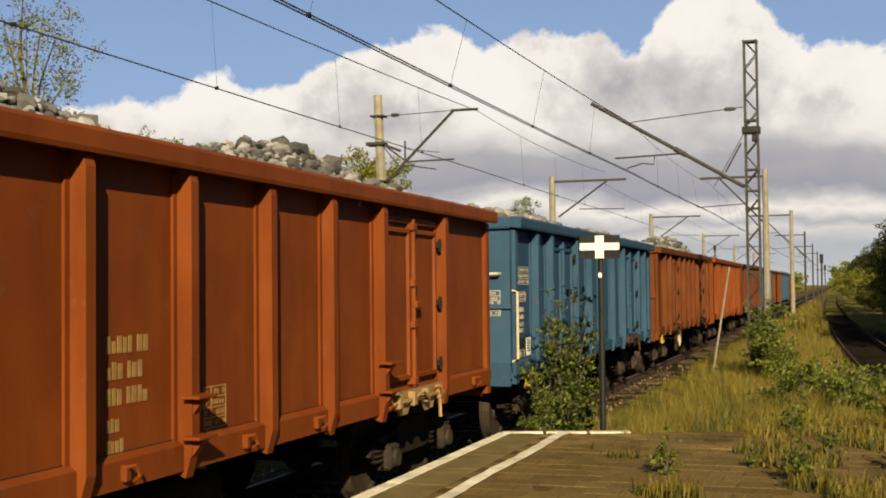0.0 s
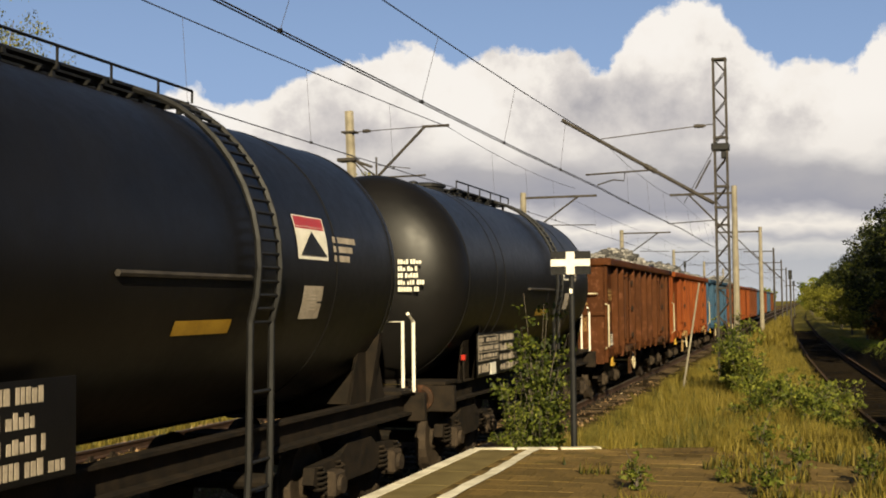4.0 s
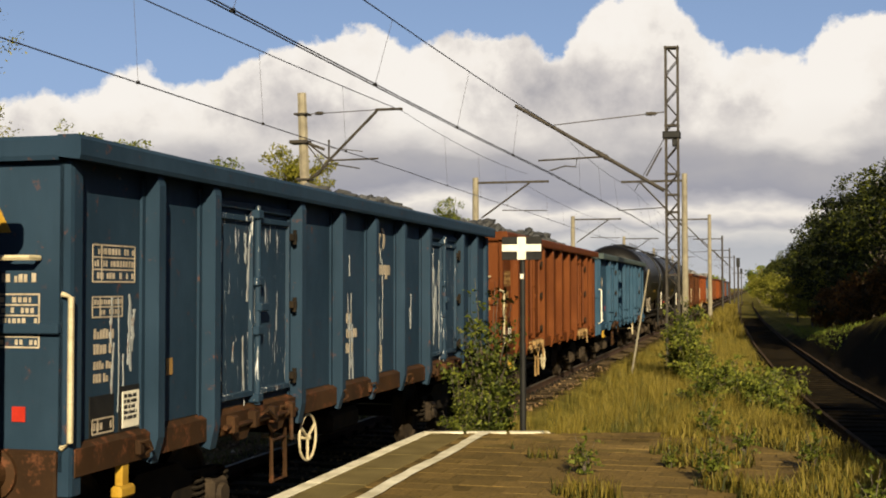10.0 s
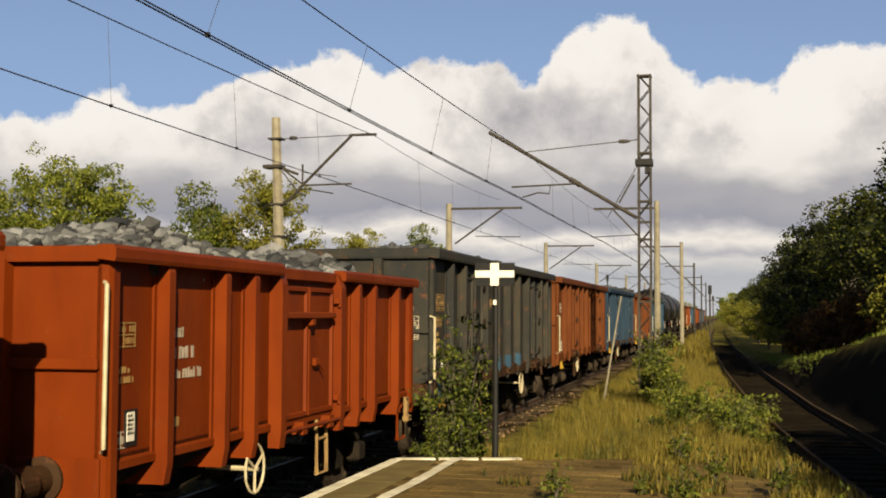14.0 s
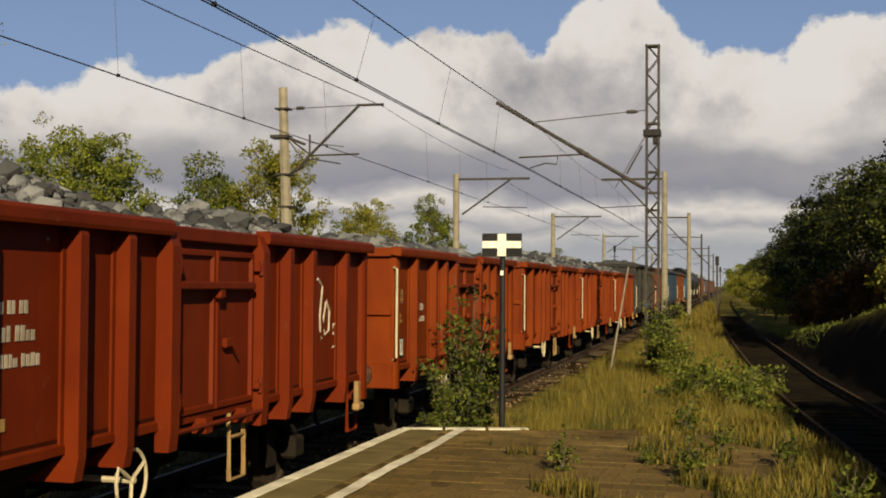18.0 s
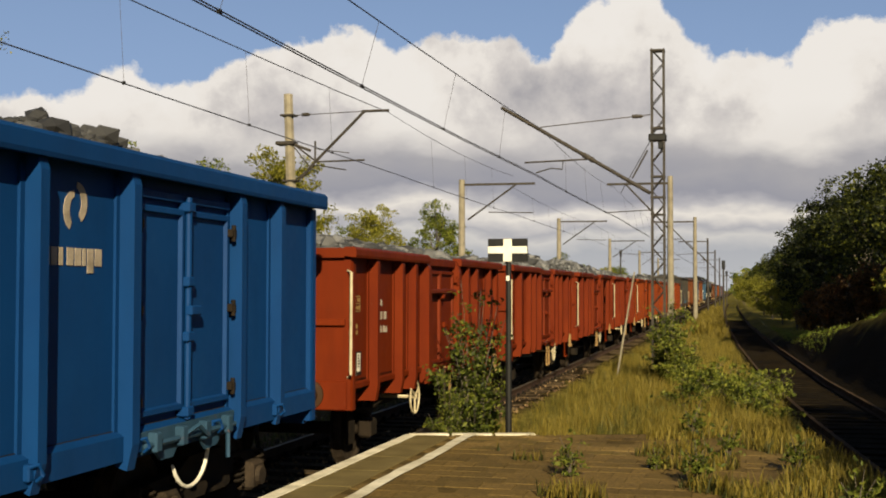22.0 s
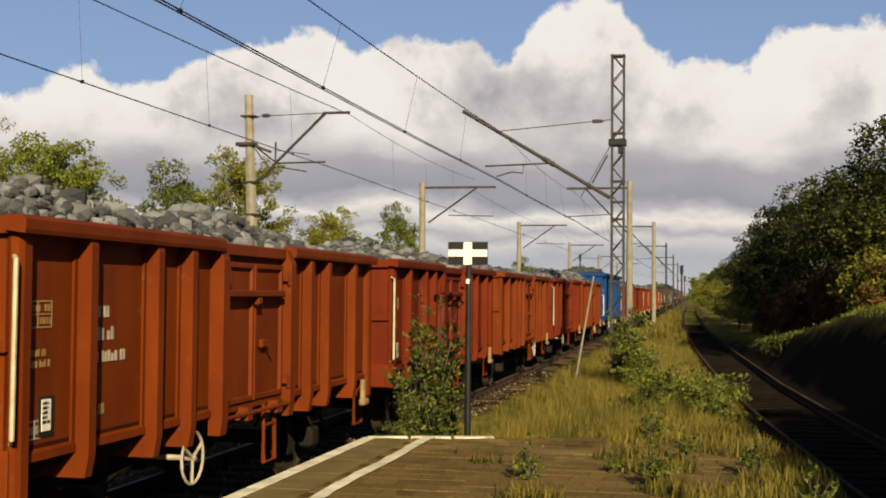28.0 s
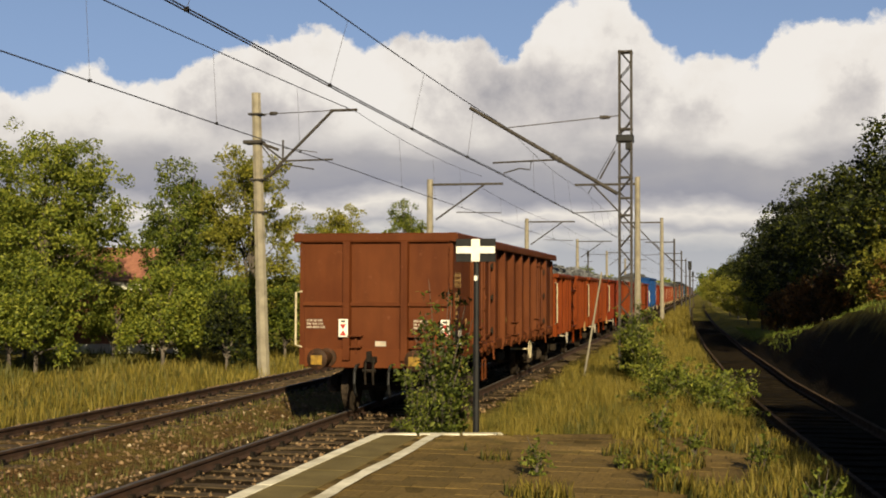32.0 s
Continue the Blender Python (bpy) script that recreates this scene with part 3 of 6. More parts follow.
def grid_mark(w, x, y, z, mat, cols, rows, cw, ch, end=False):
    """A ruled table of figures."""
    def build(bm):
        t = 0.012
        rnd = random.Random(cols * 10 + rows)
        for y in (0, cw, cols * cw):
            box(bm, -0.0015, 0.0015, y - t / 2, y + t / 2, -rows * ch, 0)
        for j in range(rows + 1):
            box(bm, -0.001, 0.001, 0, cols * cw, -j * ch - t / 2, -j * ch + t / 2)
        for j in range(rows):
            y = cw * 0.2
            while y < cols * cw - 0.03:
                wd = rnd.uniform(0.016, 0.04)
                if rnd.random() < 0.75:
                    box(bm, -0.001, 0.001, y, min(y + wd, cols * cw - 0.015), -j * ch - ch * 0.76, -j * ch - ch * rnd.uniform(0.22, 0.32))
                y += wd + 0.013
    m = pose(x, y, z) if not end else pose(x, y, z, 0, 0, -90)
    tagged(part("load_table", "table_%d_%d_%.2f_%.2f" % (cols, rows, cw, ch), build, mat, w, m), kind="stuff")


def plate(w, x, y, z, wide, high, mat, name="label_plate", end=False, label=""):
    m = pose(x, y, z) if not end else pose(x, y, z, 0, 0, -90)
    part(name, "%s_%.2f_%.2f" % (name, wide, high), lambda bm: box(bm, -0.004, 0.004, 0, wide, -high, 0, 0.001), mat, w, m, label)


def grab_rail(w, pts, mat, r=0.02, label=""):
    key = "grab_rail_" + "_".join("%.2f" % c for p in pts for c in p)
    part("grab_rail", key, lambda bm: tube(bm, pts, r, 6), mat, w, None, label)


# high-sided bogie wagon
EH, EX, EZ0, EZ1 = 6.375, 1.35, 1.06, 3.10
# body half length, single posts, door posts, middles of doors, bogie centres
KINDS = {"short": (6.375, (-5.27, -1.18, 0.0, 1.18, 5.27), (-4.32, -2.38, 2.38, 4.32), 3.35, 4.5),
         "long": (7.05, (-1.85, -0.62, 0.62, 1.85), (-5.05, -3.1, 3.1, 5.05), 4.075, 5.0)}


def rib_shape(bm, x0, depth, half, z0, z1, foot):
    """A folded post: tapered foot, top sloped back under the rim."""
    prof = [(x0, z0), (x0 + depth * foot, z0 - 0.03), (x0 + depth, z0 + 0.16), (x0 + depth, z1 - 0.09), (x0 + depth * 0.8, z1), (x0, z1)]
    lo = [bm.verts.new((x, -half, z)) for x, z in prof]
    hi = [bm.verts.new((x, half, z)) for x, z in prof]
    bm.faces.new(lo)
    bm.faces.new(hi[::-1])
    n = len(prof)
    for i in range(n):
        bm.faces.new((lo[i], lo[(i + 1) % n], hi[(i + 1) % n], hi[i]))
    # inner flanges beside the post
    box(bm, x0, x0 + 0.022, -half - 0.05, half + 0.05, z0 + 0.04, z1 - 0.04)


def door_leaf_shape(bm, wide, z0, z1):
    """A pressed door leaf: a raised rim round a sunk panel."""
    h, t = wide / 2, 0.055
    def ring(x, e):
        return [bm.verts.new((x, y, z)) for y, z in ((-h + e, z0 + e), (h - e, z0 + e), (h - e, z1 - e), (-h + e, z1 - e))]
    rings = [ring(0.0, 0.0), ring(0.048, 0.0), ring(0.055, 0.008), ring(0.055, t - 0.008), ring(0.022, t + 0.004)]
    for p, q in zip(rings, rings[1:]):
        for i in range(4):
            bm.faces.new((p[i], p[(i + 1) % 4], q[(i + 1) % 4], q[i]))
    bm.faces.new(rings[-1])
    bm.faces.new(rings[0][::-1])


def lock_bar_shape(bm, z0, z1):
    tube(bm, [(0.07, 0, z0 - 0.06), (0.07, 0, z1 + 0.08)], 0.028, 8)
    for z in (z0, (z0 + z1) / 2 - 0.22, (z0 + z1) / 2 + 0.22, z1):
        box(bm, 0.0, 0.105, -0.06, 0.06, z - 0.04, z + 0.04, 0.01)
    box(bm, 0.06, 0.12, -0.03, 0.16, (z0 + z1) / 2 - 0.05, (z0 + z1) / 2 + 0.03, 0.01)


def hinge_shape(bm):
    box(bm, 0.0, 0.07, -0.05, 0.05, -0.035, 0.035, 0.008)
    tube(bm, [(0.06, 0, -0.07), (0.06, 0, 0.07)], 0.02, 6)


def top_rim(bm, hx, hy, z0, z1, t):
    for s in (-1, 1):
        prism(bm, [(s * (hx - t), z0 + 0.02), (s * (hx - 0.01), z0), (s * hx, z0 + 0.03), (s * hx, z1 - 0.03), (s * (hx - 0.03), z1), (s * (hx - t), z1)], "y", -hy, hy)
        prism(bm, [(s * (hy - t), z0 + 0.02), (s * (hy - 0.01), z0), (s * hy, z0 + 0.03), (s * hy, z1 - 0.03), (s * (hy - 0.03), z1 - 0.003), (s * (hy - t), z1 - 0.003)], "x", -hx + t, hx - t)


whole_part = part


def lock_gear_shape(bm):
    """Levers, catches and a rocking shaft below a pair of doors."""
    prism(bm, [(-0.86, 0.14), (-0.80, -0.02), (-0.62, 0.0), (-0.50, -0.10), (-0.30, -0.10), (-0.18, 0.02), (0.16, 0.0), (0.30, -0.12), (0.52, -0.10), (0.62, 0.03), (0.82, 0.0), (0.86, 0.15)], "x", 0.025, 0.05)
    tube(bm, [(0.08, -0.8, 0.04), (0.08, 0.8, 0.04)], 0.024, 6)
    for y in (-0.66, -0.22, 0.20, 0.64):
        box(bm, 0.03, 0.12, y - 0.05, y + 0.05, -0.02, 0.13, 0.012)
    tube(bm, [(0.10, -0.2, 0.06), (0.14, -0.04, 0.12), (0.13, 0.16, 0.02)], 0.02, 5)
    tube(bm, [(0.10, 0.62, 0.0), (0.12, 0.58, -0.22)], 0.02, 5)


def high_wagon(label, mat, sill=None, gear=True, detail=True, rim=None, kind="short", door=None, gear_mat=None, lock=None, wheel=None):
    EH, single, doubled, yd, yb = KINDS[kind]
    def part(name, key, *rest):
        return whole_part(name, key + "_" + kind, *rest)
    sill, rim, door, gear_mat = sill or mat, rim or mat, door or mat, gear_mat or GRIME
    w = thing("open_wagon", label, "freight wagon", group="wagons of the goods train")
    part("top_rim", "top_rim_high", lambda bm: top_rim(bm, 1.515, EH + 0.075, 3.10, 3.265, 0.17), rim, w)
    part("floor", "wagon_floor_high", lambda bm: box(bm, -1.36, 1.36, -EH + 0.075, EH - 0.075, 1.12, 1.24), STEEL, w)
    for rz in (0, 180):
        m = pose(0, 0, 0, 0, 0, rz)
        part("side_sheet", "side_sheet_high", lambda bm: box(bm, EX - 0.03, EX, -EH, EH, EZ0, 3.15), mat, w, m)
        part("side_sill", "side_sill_high", lambda bm: prism(bm, [(EX, 1.02), (EX + 0.07, 1.02), (EX + 0.07, 1.20), (EX, 1.24)], "y", -EH + 0.05, EH - 0.05), sill, w, m)
        for y in single:
            part("post", "post_high", lambda bm: rib_shape(bm, EX, 0.135, 0.05, 1.00, 3.11, 0.6), mat, w, m @ pose(0, y, 0))
        for y in doubled:
            part("door_post", "door_post_high", lambda bm: rib_shape(bm, EX, 0.14, 0.055, 0.98, 3.11, 0.7), mat, w, m @ pose(0, y, 0))
        for y in (-EH + 0.06, EH - 0.06):
            part("corner_post", "corner_post_high", lambda bm: prism(bm, [(EX - 0.03, -0.06), (EX + 0.05, -0.06), (EX + 0.06, -0.03), (EX + 0.06, 0.07), (EX - 0.03, 0.07)], "z", 0.90, 3.10), mat, w, m @ pose(0, y, 0))
        for yc in (-yd, yd):
            for dy in (-0.435, 0.435):
                d = part("door", "door_leaf_high", lambda bm: door_leaf_shape(bm, 0.80, 1.30, 2.90), door, w, m @ pose(EX, yc + dy, 0))
                if detail and rz == 0:
                    for z in (1.42, 2.1, 2.75):
                        part("hinge", "hinge", hinge_shape, STEEL, d, pose(0.03, 0.41 if dy > 0 else -0.41, z))
            part("door_header", "door_header", lambda bm: box(bm, EX, EX + 0.045, -0.87, 0.87, 2.95, 3.02, 0.008), mat, w, m @ pose(0, yc, 0))
            if detail:
                part("door_lock_gear", "door_lock_gear", lock_gear_shape, gear_mat, w, m @ pose(EX + 0.05, yc, 1.06), "rusty door locking gear")
            part("lock_bar", "lock_bar_high", lambda bm: lock_bar_shape(bm, 1.28, 2.92), lock or mat, w, m @ pose(EX, yc, 0))
        # ends
        part("end_sheet", "end_sheet_high", lambda bm: box(bm, -EX + 0.03, EX - 0.03, -EH, -EH + 0.03, 1.06, 3.15), mat, w, m)
        for x in (-0.52, 0.54):
            part("end_post", "end_post_high", lambda bm: prism(bm, [(-0.06, -EH - 0.09), (0.06, -EH - 0.09), (0.08, -EH), (-0.08, -EH)], "z", 1.0, 3.11), mat, w, m @ pose(x, 0, 0))
        part("end_rail", "end_rail_high", lambda bm: box(bm, -1.34, 1.34, -EH - 0.05, -EH, 1.96, 2.03, 0.008), mat, w, m)
        if detail:
            part("foot_step", "foot_step", step_shape, gear_mat, w, m @ pose(EX - 0.02, doubled[1] - (0.35 if kind == "short" else 0.7), 0.92))
            part("hand_brake_wheel", "hand_brake_wheel", handwheel_shape, CREAM, w, m @ pose(EX + 0.02, wheel or (doubled[1] + 0.42 if kind == "short" else doubled[2] - 0.4), 0.76), "pale spoked hand brake wheel")
            part("towing_hook", "towing_hook", lambda bm: (box(bm, 0, 0.06, -0.05, 0.05, -0.16, 0.12, 0.01), box(bm, 0.0, 0.09, -0.12, 0.10, -0.22, -0.13, 0.02)), YELLOW, w, m @ pose(EX, -EH + 0.72, 1.0), "yellow towing hook")
            for y in () if kind == "short" else (doubled[0], single[1], doubled[2]):
                for z in (1.24, 1.52):
                    part("lashing_bracket", "lashing_bracket", lambda bm: (box(bm, EX + 0.10, EX + 0.235, -0.13, 0.13, 0.0, 0.024, 0.004), prism(bm, [(EX + 0.12, -0.13), (EX + 0.225, 0.003), (EX + 0.12, 0.003)], "y", -0.04, 0.04)), mat, w, m @ pose(0, y, z))
    if detail:
        rnd = random.Random(len(label))
        for i in range(9):
            y = -EH + 1.0 + i * (2 * EH - 2.0) / 8 + rnd.uniform(-0.25, 0.25)
            part("sill_bracket", "sill_bracket", lambda bm: (box(bm, 0, 0.05, -0.035, 0.035, -0.06, 0.05, 0.01), tube(bm, [(0.03, -0.02, 0.03), (0.10, 0.0, 0.05), (0.11, 0.03, -0.02), (0.06, 0.04, -0.06)], 0.014, 5)), sill, w, pose(EX + 0.06, y, 1.12))
    part("centre_sill", "centre_sill_high", lambda bm: (box(bm, -0.32, 0.32, -EH + 0.27, EH - 0.27, 0.82, 1.12, 0.02), box(bm, -1.1, 1.1, -0.5, 0.5, 0.60, 0.85, 0.05)), STEEL, w)
    end_gear(w, EH + 0.03, sill)
    if gear:
        bogie(w, -yb)
        bogie(w, yb)
    return w


def low_wagon(label, mat, wheel=-1.5, rail=1.40, step=None, wheel_mat=None):
    """Short two-axle coal wagon: one door in the middle, flared posts."""
    hy, x0 = 4.35, 1.30
    w = thing("coal_wagon", label, "freight wagon", group="wagons of the goods train")
    def low_rim(bm):
        hx, t, z0, z1 = 1.45, 0.15, 2.63, 2.755
        for s in (-1, 1):
            for a, b in ((1.0, 4.42),):
                prism(bm, [(s * (hx - t), z0 + 0.02), (s * (hx - 0.01), z0), (s * hx, z0 + 0.03), (s * hx, z1 - 0.03), (s * (hx - 0.03), z1), (s * (hx - t), z1)], "y", a, b)
        prism(bm, [(4.29, z0), (4.42, z0), (4.42, z1 - 0.01), (4.29, z1 - 0.01)], "x", -hx + t, hx - t)
    for rz in (0, 180):
        part("top_rim", "top_rim_low", low_rim, mat, w, pose(0, 0, 0, 0, 0, rz))
    part("floor", "wagon_floor_low", lambda bm: box(bm, -1.3, 1.3, -4.3, 4.3, 1.08, 1.20), STEEL, w)
    for rz in (0, 180):
        m = pose(0, 0, 0, 0, 0, rz)
        part("side_sheet", "side_sheet_low", lambda bm: box(bm, x0 - 0.03, x0, -hy, hy, 1.10, 2.69), mat, w, m)
        part("side_sill", "side_sill_low", lambda bm: prism(bm, [(x0 - 0.02, 1.09), (x0 + 0.03, 1.09), (x0 + 0.03, 1.15), (x0 - 0.02, 1.18)], "y", -hy + 0.05, hy - 0.05), mat, w, m)
        def flared(bm):
            prof = [(x0, 1.06), (x0 - 0.28, 0.90), (x0 + 0.10, 0.90), (x0 + 0.13, 1.06), (x0 + 0.13, 2.58), (x0 + 0.11, 2.64), (x0, 2.64)]
            prism(bm, prof, "y", -0.052, 0.052)
            box(bm, x0, x0 + 0.02, -0.1, 0.1, 1.10, 2.60)
        for y in (-3.45, -2.33, -1.65, 1.65, 2.33, 3.45):
            part("post", "post_low", flared, mat, w, m @ pose(0, y, 0))
        for y in (-0.95, 0.95):
            part("door_post", "door_post_low", lambda bm: (prism(bm, [(x0, 0.92), (x0 + 0.12, 0.92), (x0 + 0.14, 1.1), (x0 + 0.14, 2.55), (x0 + 0.08, 2.70), (x0, 2.72)], "y", -0.075, 0.075)), mat, w, m @ pose(0, y, 0))
        for y in (-hy + 0.06, hy - 0.06):
            part("corner_post", "corner_post_low", lambda bm: prism(bm, [(x0 - 0.03, -0.06), (x0 + 0.06, -0.06), (x0 + 0.08, -0.02), (x0 + 0.08, 0.07), (x0 - 0.03, 0.07)], "z", 0.86, 2.64), mat, w, m @ pose(0, y, 0))
        for dy in (-0.43, 0.43):
            d = part("door", "door_leaf_low", lambda bm: door_leaf_shape(bm, 0.83, 1.16, 2.54), mat, w, m @ pose(x0, dy, 0))
            for z in (1.3, 2.4):
                part("hinge", "hinge", hinge_shape, mat, d, pose(0.06, 0.425 if dy > 0 else -0.425, z))
        part("door_header", "door_header_low", lambda bm: box(bm, x0 - 0.03, x0 + 0.075, -0.92, 0.92, 2.60, 2.72, 0.012), mat, w, m)
        part("door_beam", "door_beam", lambda bm: (box(bm, 0.04, 0.13, -0.86, 0.72, 2.20, 2.27, 0.012), box(bm, 0.05, 0.12, -0.06, 0.06, 2.12, 2.21, 0.015)), mat, w, m @ pose(x0, 0, 0))
        part("door_latch", "door_latch", lambda bm: (box(bm, 0.03, 0.085, -0.07, 0.10, -0.04, 0.05, 0.015), tube(bm, [(0.08, 0.05, 0), (0.09, 0.18, -0.10)], 0.014)), mat, w, m @ pose(x0, 0.22, 1.72))
        part("latch_rod", "latch_rod", lambda bm: (tube(bm, [(0.12, -0.9, 0), (0.12, 0.9, 0)], 0.022), box(bm, 0, 0.13, -0.35, -0.22, -0.07, 0.06), box(bm, 0, 0.13, 0.5, 0.66, -0.07, 0.06)), mat, w, m @ pose(x0, 0, 1.06))
        part("end_sheet", "end_sheet_low", lambda bm: box(bm, -x0 + 0.03, x0 - 0.03, -hy, -hy + 0.03, 1.10, 2.69), mat, w, m)
        for x in (-0.5, 0.5):
            part("end_post", "end_post_low", lambda bm: prism(bm, [(-0.06, -hy - 0.09), (0.06, -hy - 0.09), (0.08, -hy), (-0.08, -hy)], "z", 1.0, 2.65), mat, w, m @ pose(x, 0, 0))
        part("end_rail", "end_rail_low", lambda bm: box(bm, -1.3, 1.3, -hy - 0.05, -hy, 1.84, 1.92, 0.008), mat, w, m)
        part("foot_step", "foot_step", step_shape, step or mat, w, m @ pose(x0, 0.5, 0.95), "worn painted foot step")
        part("foot_step", "foot_step_end", step_shape, mat, w, m @ pose(x0 - 0.1, 4.2, 0.95))
        part("hand_brake_wheel", "hand_brake_wheel", handwheel_shape, wheel_mat or CREAM, w, m @ pose(x0 + 0.06, wheel, 0.78), "pale spoked hand brake wheel")
        # leaf springs and axle boxes
        for y in (-2.7, 2.7):
            def spring(bm):
                for i in range(5):
                    n = 0.62 - i * 0.11
                    prism(bm, [(-n, 0.78 - i * 0.022), (0, 0.70 - i * 0.022), (n, 0.78 - i * 0.022), (n, 0.80 - i * 0.022), (0, 0.72 - i * 0.022), (-n, 0.80 - i * 0.022)], "x", 0.98, 1.08)
                box(bm, 0.96, 1.14, -0.15, 0.15, 0.36, 0.60, 0.03)
                prism(bm, [(-0.42, 0.30), (-0.16, 0.30), (-0.14, 0.95), (-0.5, 0.95)], "x", 0.90, 0.93)
                prism(bm, [(0.42, 0.30), (0.16, 0.30), (0.14, 0.95), (0.5, 0.95)], "x", 0.90, 0.93)
            part("axle_spring", "axle_spring", spring, STEEL, w, m @ pose(0, y, 0))
    part("centre_sill", "centre_sill_low", lambda bm: (box(bm, -0.95, 0.95, -4.2, 4.2, 0.86, 1.08, 0.02), box(bm, -0.8, 0.6, -0.9, 0.9, 0.55, 0.86, 0.05)), STEEL, w)
    for y in (-2.7, 2.7):
        wheelset(w, y)
    end_gear(w, hy + 0.03, mat)
    # rails to hold on to, at the platform side's corners and the rear end
    for pts in ([(rail - 0.08, -4.34, 2.48), (rail, -4.45, 2.46), (rail, -4.46, 1.28), (rail - 0.08, -4.34, 1.24)], [(1.24, 4.36, 2.48), (1.31, 4.50, 2.46), (1.31, 4.52, 1.30), (1.24, 4.36, 1.26)]):
        grab_rail(w, pts, CREAM, 0.017, "cream painted grab rail")
    part("towing_hook", "towing_hook", lambda bm: (box(bm, 0, 0.06, -0.05, 0.05, -0.16, 0.12, 0.01), box(bm, 0.0, 0.09, -0.12, 0.10, -0.22, -0.13, 0.02)), TAN, w, pose(x0 + 0.06, 3.95, 0.98), "worn tan towing hook")
    return w


def tank_wagon(label):
    w = thing("tank_wagon", label, "tank wagon", group="wagons of the goods train")
    hs, r, zc, off = 5.15, 1.42, 2.62, -0.5
    def shell(bm):
        dome = [(-hs + 0.62 * (1 - math.cos(a)), r * math.sin(a) ** 0.85) for a in np.linspace(0.02, math.pi / 2, 9)]
        prof = dome + [(-hs + 0.625, r)] + [(y, r) for y in np.linspace(-4.0, 4.0, 5)] + [(-y, q) for y, q in dome[::-1]]
        lathe(bm, prof, "y", 64, (0, 0, zc))
    smooth_mesh(part("tank_shell", "tank_shell", shell, BLACK, w, pose(0, off, 0)), 50)
    def band(bm):
        lathe(bm, [(-0.03, r - 0.02), (-0.03, r + 0.008), (0.03, r + 0.008), (0.03, r - 0.02)], "y", 64, (0, 0, zc))
    for y in (-5.0, -3.5, -3.0, 2.4, 4.0):
        part("weld_band", "weld_band", band, BLACK, w, pose(0, y, 0))
    part("dome_cover", "dome_cover", lambda bm: lathe(bm, [(0, 0.30), (0.10, 0.30), (0.11, 0.33), (0.15, 0.33), (0.18, 0.2), (0.19, 0.0)], "z", 20, (0, -1.2, zc + r - 0.05)), BLACKP, w, pose(0, -1.3, 0))
    part("vent_cap", "vent_cap", lambda bm: lathe(bm, [(0, 0.07), (0.14, 0.07), (0.16, 0.0)], "z", 12, (0, -2.2, zc + r - 0.04)), BLACKP, w, pose(0, -0.9, 0))
    def catwalk(bm):
        z = zc + r + 0.06
        for x in (-0.32, -0.16, 0.0, 0.16, 0.32):
            box(bm, x - 0.05, x + 0.05, -0.8, 2.6, z, z + 0.025)
        for y in np.linspace(-0.7, 2.5, 6):
            box(bm, -0.38, 0.38, y - 0.02, y + 0.02, z - 0.04, z)
            box(bm, -0.34, -0.30, y - 0.02, y + 0.02, z - 0.18, z)
            box(bm, 0.30, 0.34, y - 0.02, y + 0.02, z - 0.18, z)
    part("catwalk", "catwalk", catwalk, BLACKP, w, pose(0, -1.2, 0))
    def railing(bm):
        z = zc + r + 0.08
        for x in (-0.40, 0.40):
            tube(bm, [(x, -0.9, z), (x, -0.9, z + 0.11), (x, 2.6, z + 0.11), (x, 2.6, z)], 0.014, 5)
            for y in np.linspace(-0.2, 2.0, 4):
                tube(bm, [(x, y, z - 0.05), (x, y, z + 0.11)], 0.012, 5)
    part("catwalk_railing", "catwalk_railing", railing, BLACKP, w, pose(0, -1.2, 0))
    def ladder(bm):
        arc = [(math.sin(a) * (r + 0.10), zc + math.cos(a) * (r + 0.10)) for a in np.linspace(0.25, 1.9, 12)] + [(1.42, 1.0), (1.40, 0.55)]
        for y in (-0.2, 0.2):
            tube(bm, [(x, y, z) for x, z in arc], 0.03, 6)
        for i in range(len(arc) - 1):
            (xa, za), (xb, zb) = arc[i], arc[i + 1]
            for f in (0.0, 0.5):
                x, z = xa + (xb - xa) * f, za + (zb - za) * f
                tube(bm, [(x, -0.2, z), (x, 0.2, z)], 0.016, 5)
    part("ladder", "tank_ladder", ladder, BLACKP, w, pose(0, 0.65, 0))
    part("guide_rail", "guide_rail", lambda bm: tube(bm, [(r + 0.02, -1.5, 2.49), (r + 0.02, 0.45, 2.49)], 0.025, 6), MAST, w)
    for rz in (0, 180):
        m = pose(0, 0, 0, 0, 0, rz)
        part("sole_bar", "sole_bar", lambda bm: prism(bm, [(1.02, 0.94), (1.16, 0.94), (1.16, 0.97), (1.06, 0.98), (1.06, 1.17), (1.16, 1.18), (1.16, 1.21), (1.02, 1.21)], "y", -5.45, 5.45), STEEL, w, m)
        for y in (-4.0, 4.0):
            def saddle(bm):
                prism(bm, [(-1.15, 1.18), (1.15, 1.18), (1.28, 1.95), (1.12, 1.80), (0.7, 1.42), (0, 1.24), (-0.7, 1.42), (-1.12, 1.80), (-1.28, 1.95)], "y", -0.06, 0.06)
                for s in (-1, 1):
                    prism(bm, [(-0.55, 1.18), (0.55, 1.18), (0.3, 1.75), (-0.3, 1.75)], "x", s * 1.10 - 0.02, s * 1.10 + 0.02)
            part("saddle", "saddle", saddle, STEEL, w, m @ pose(0, y, 0))
        part("end_deck", "end_deck", lambda bm: box(bm, -1.2, 1.2, -5.5, -4.9, 1.21, 1.25), STEEL, w, m)
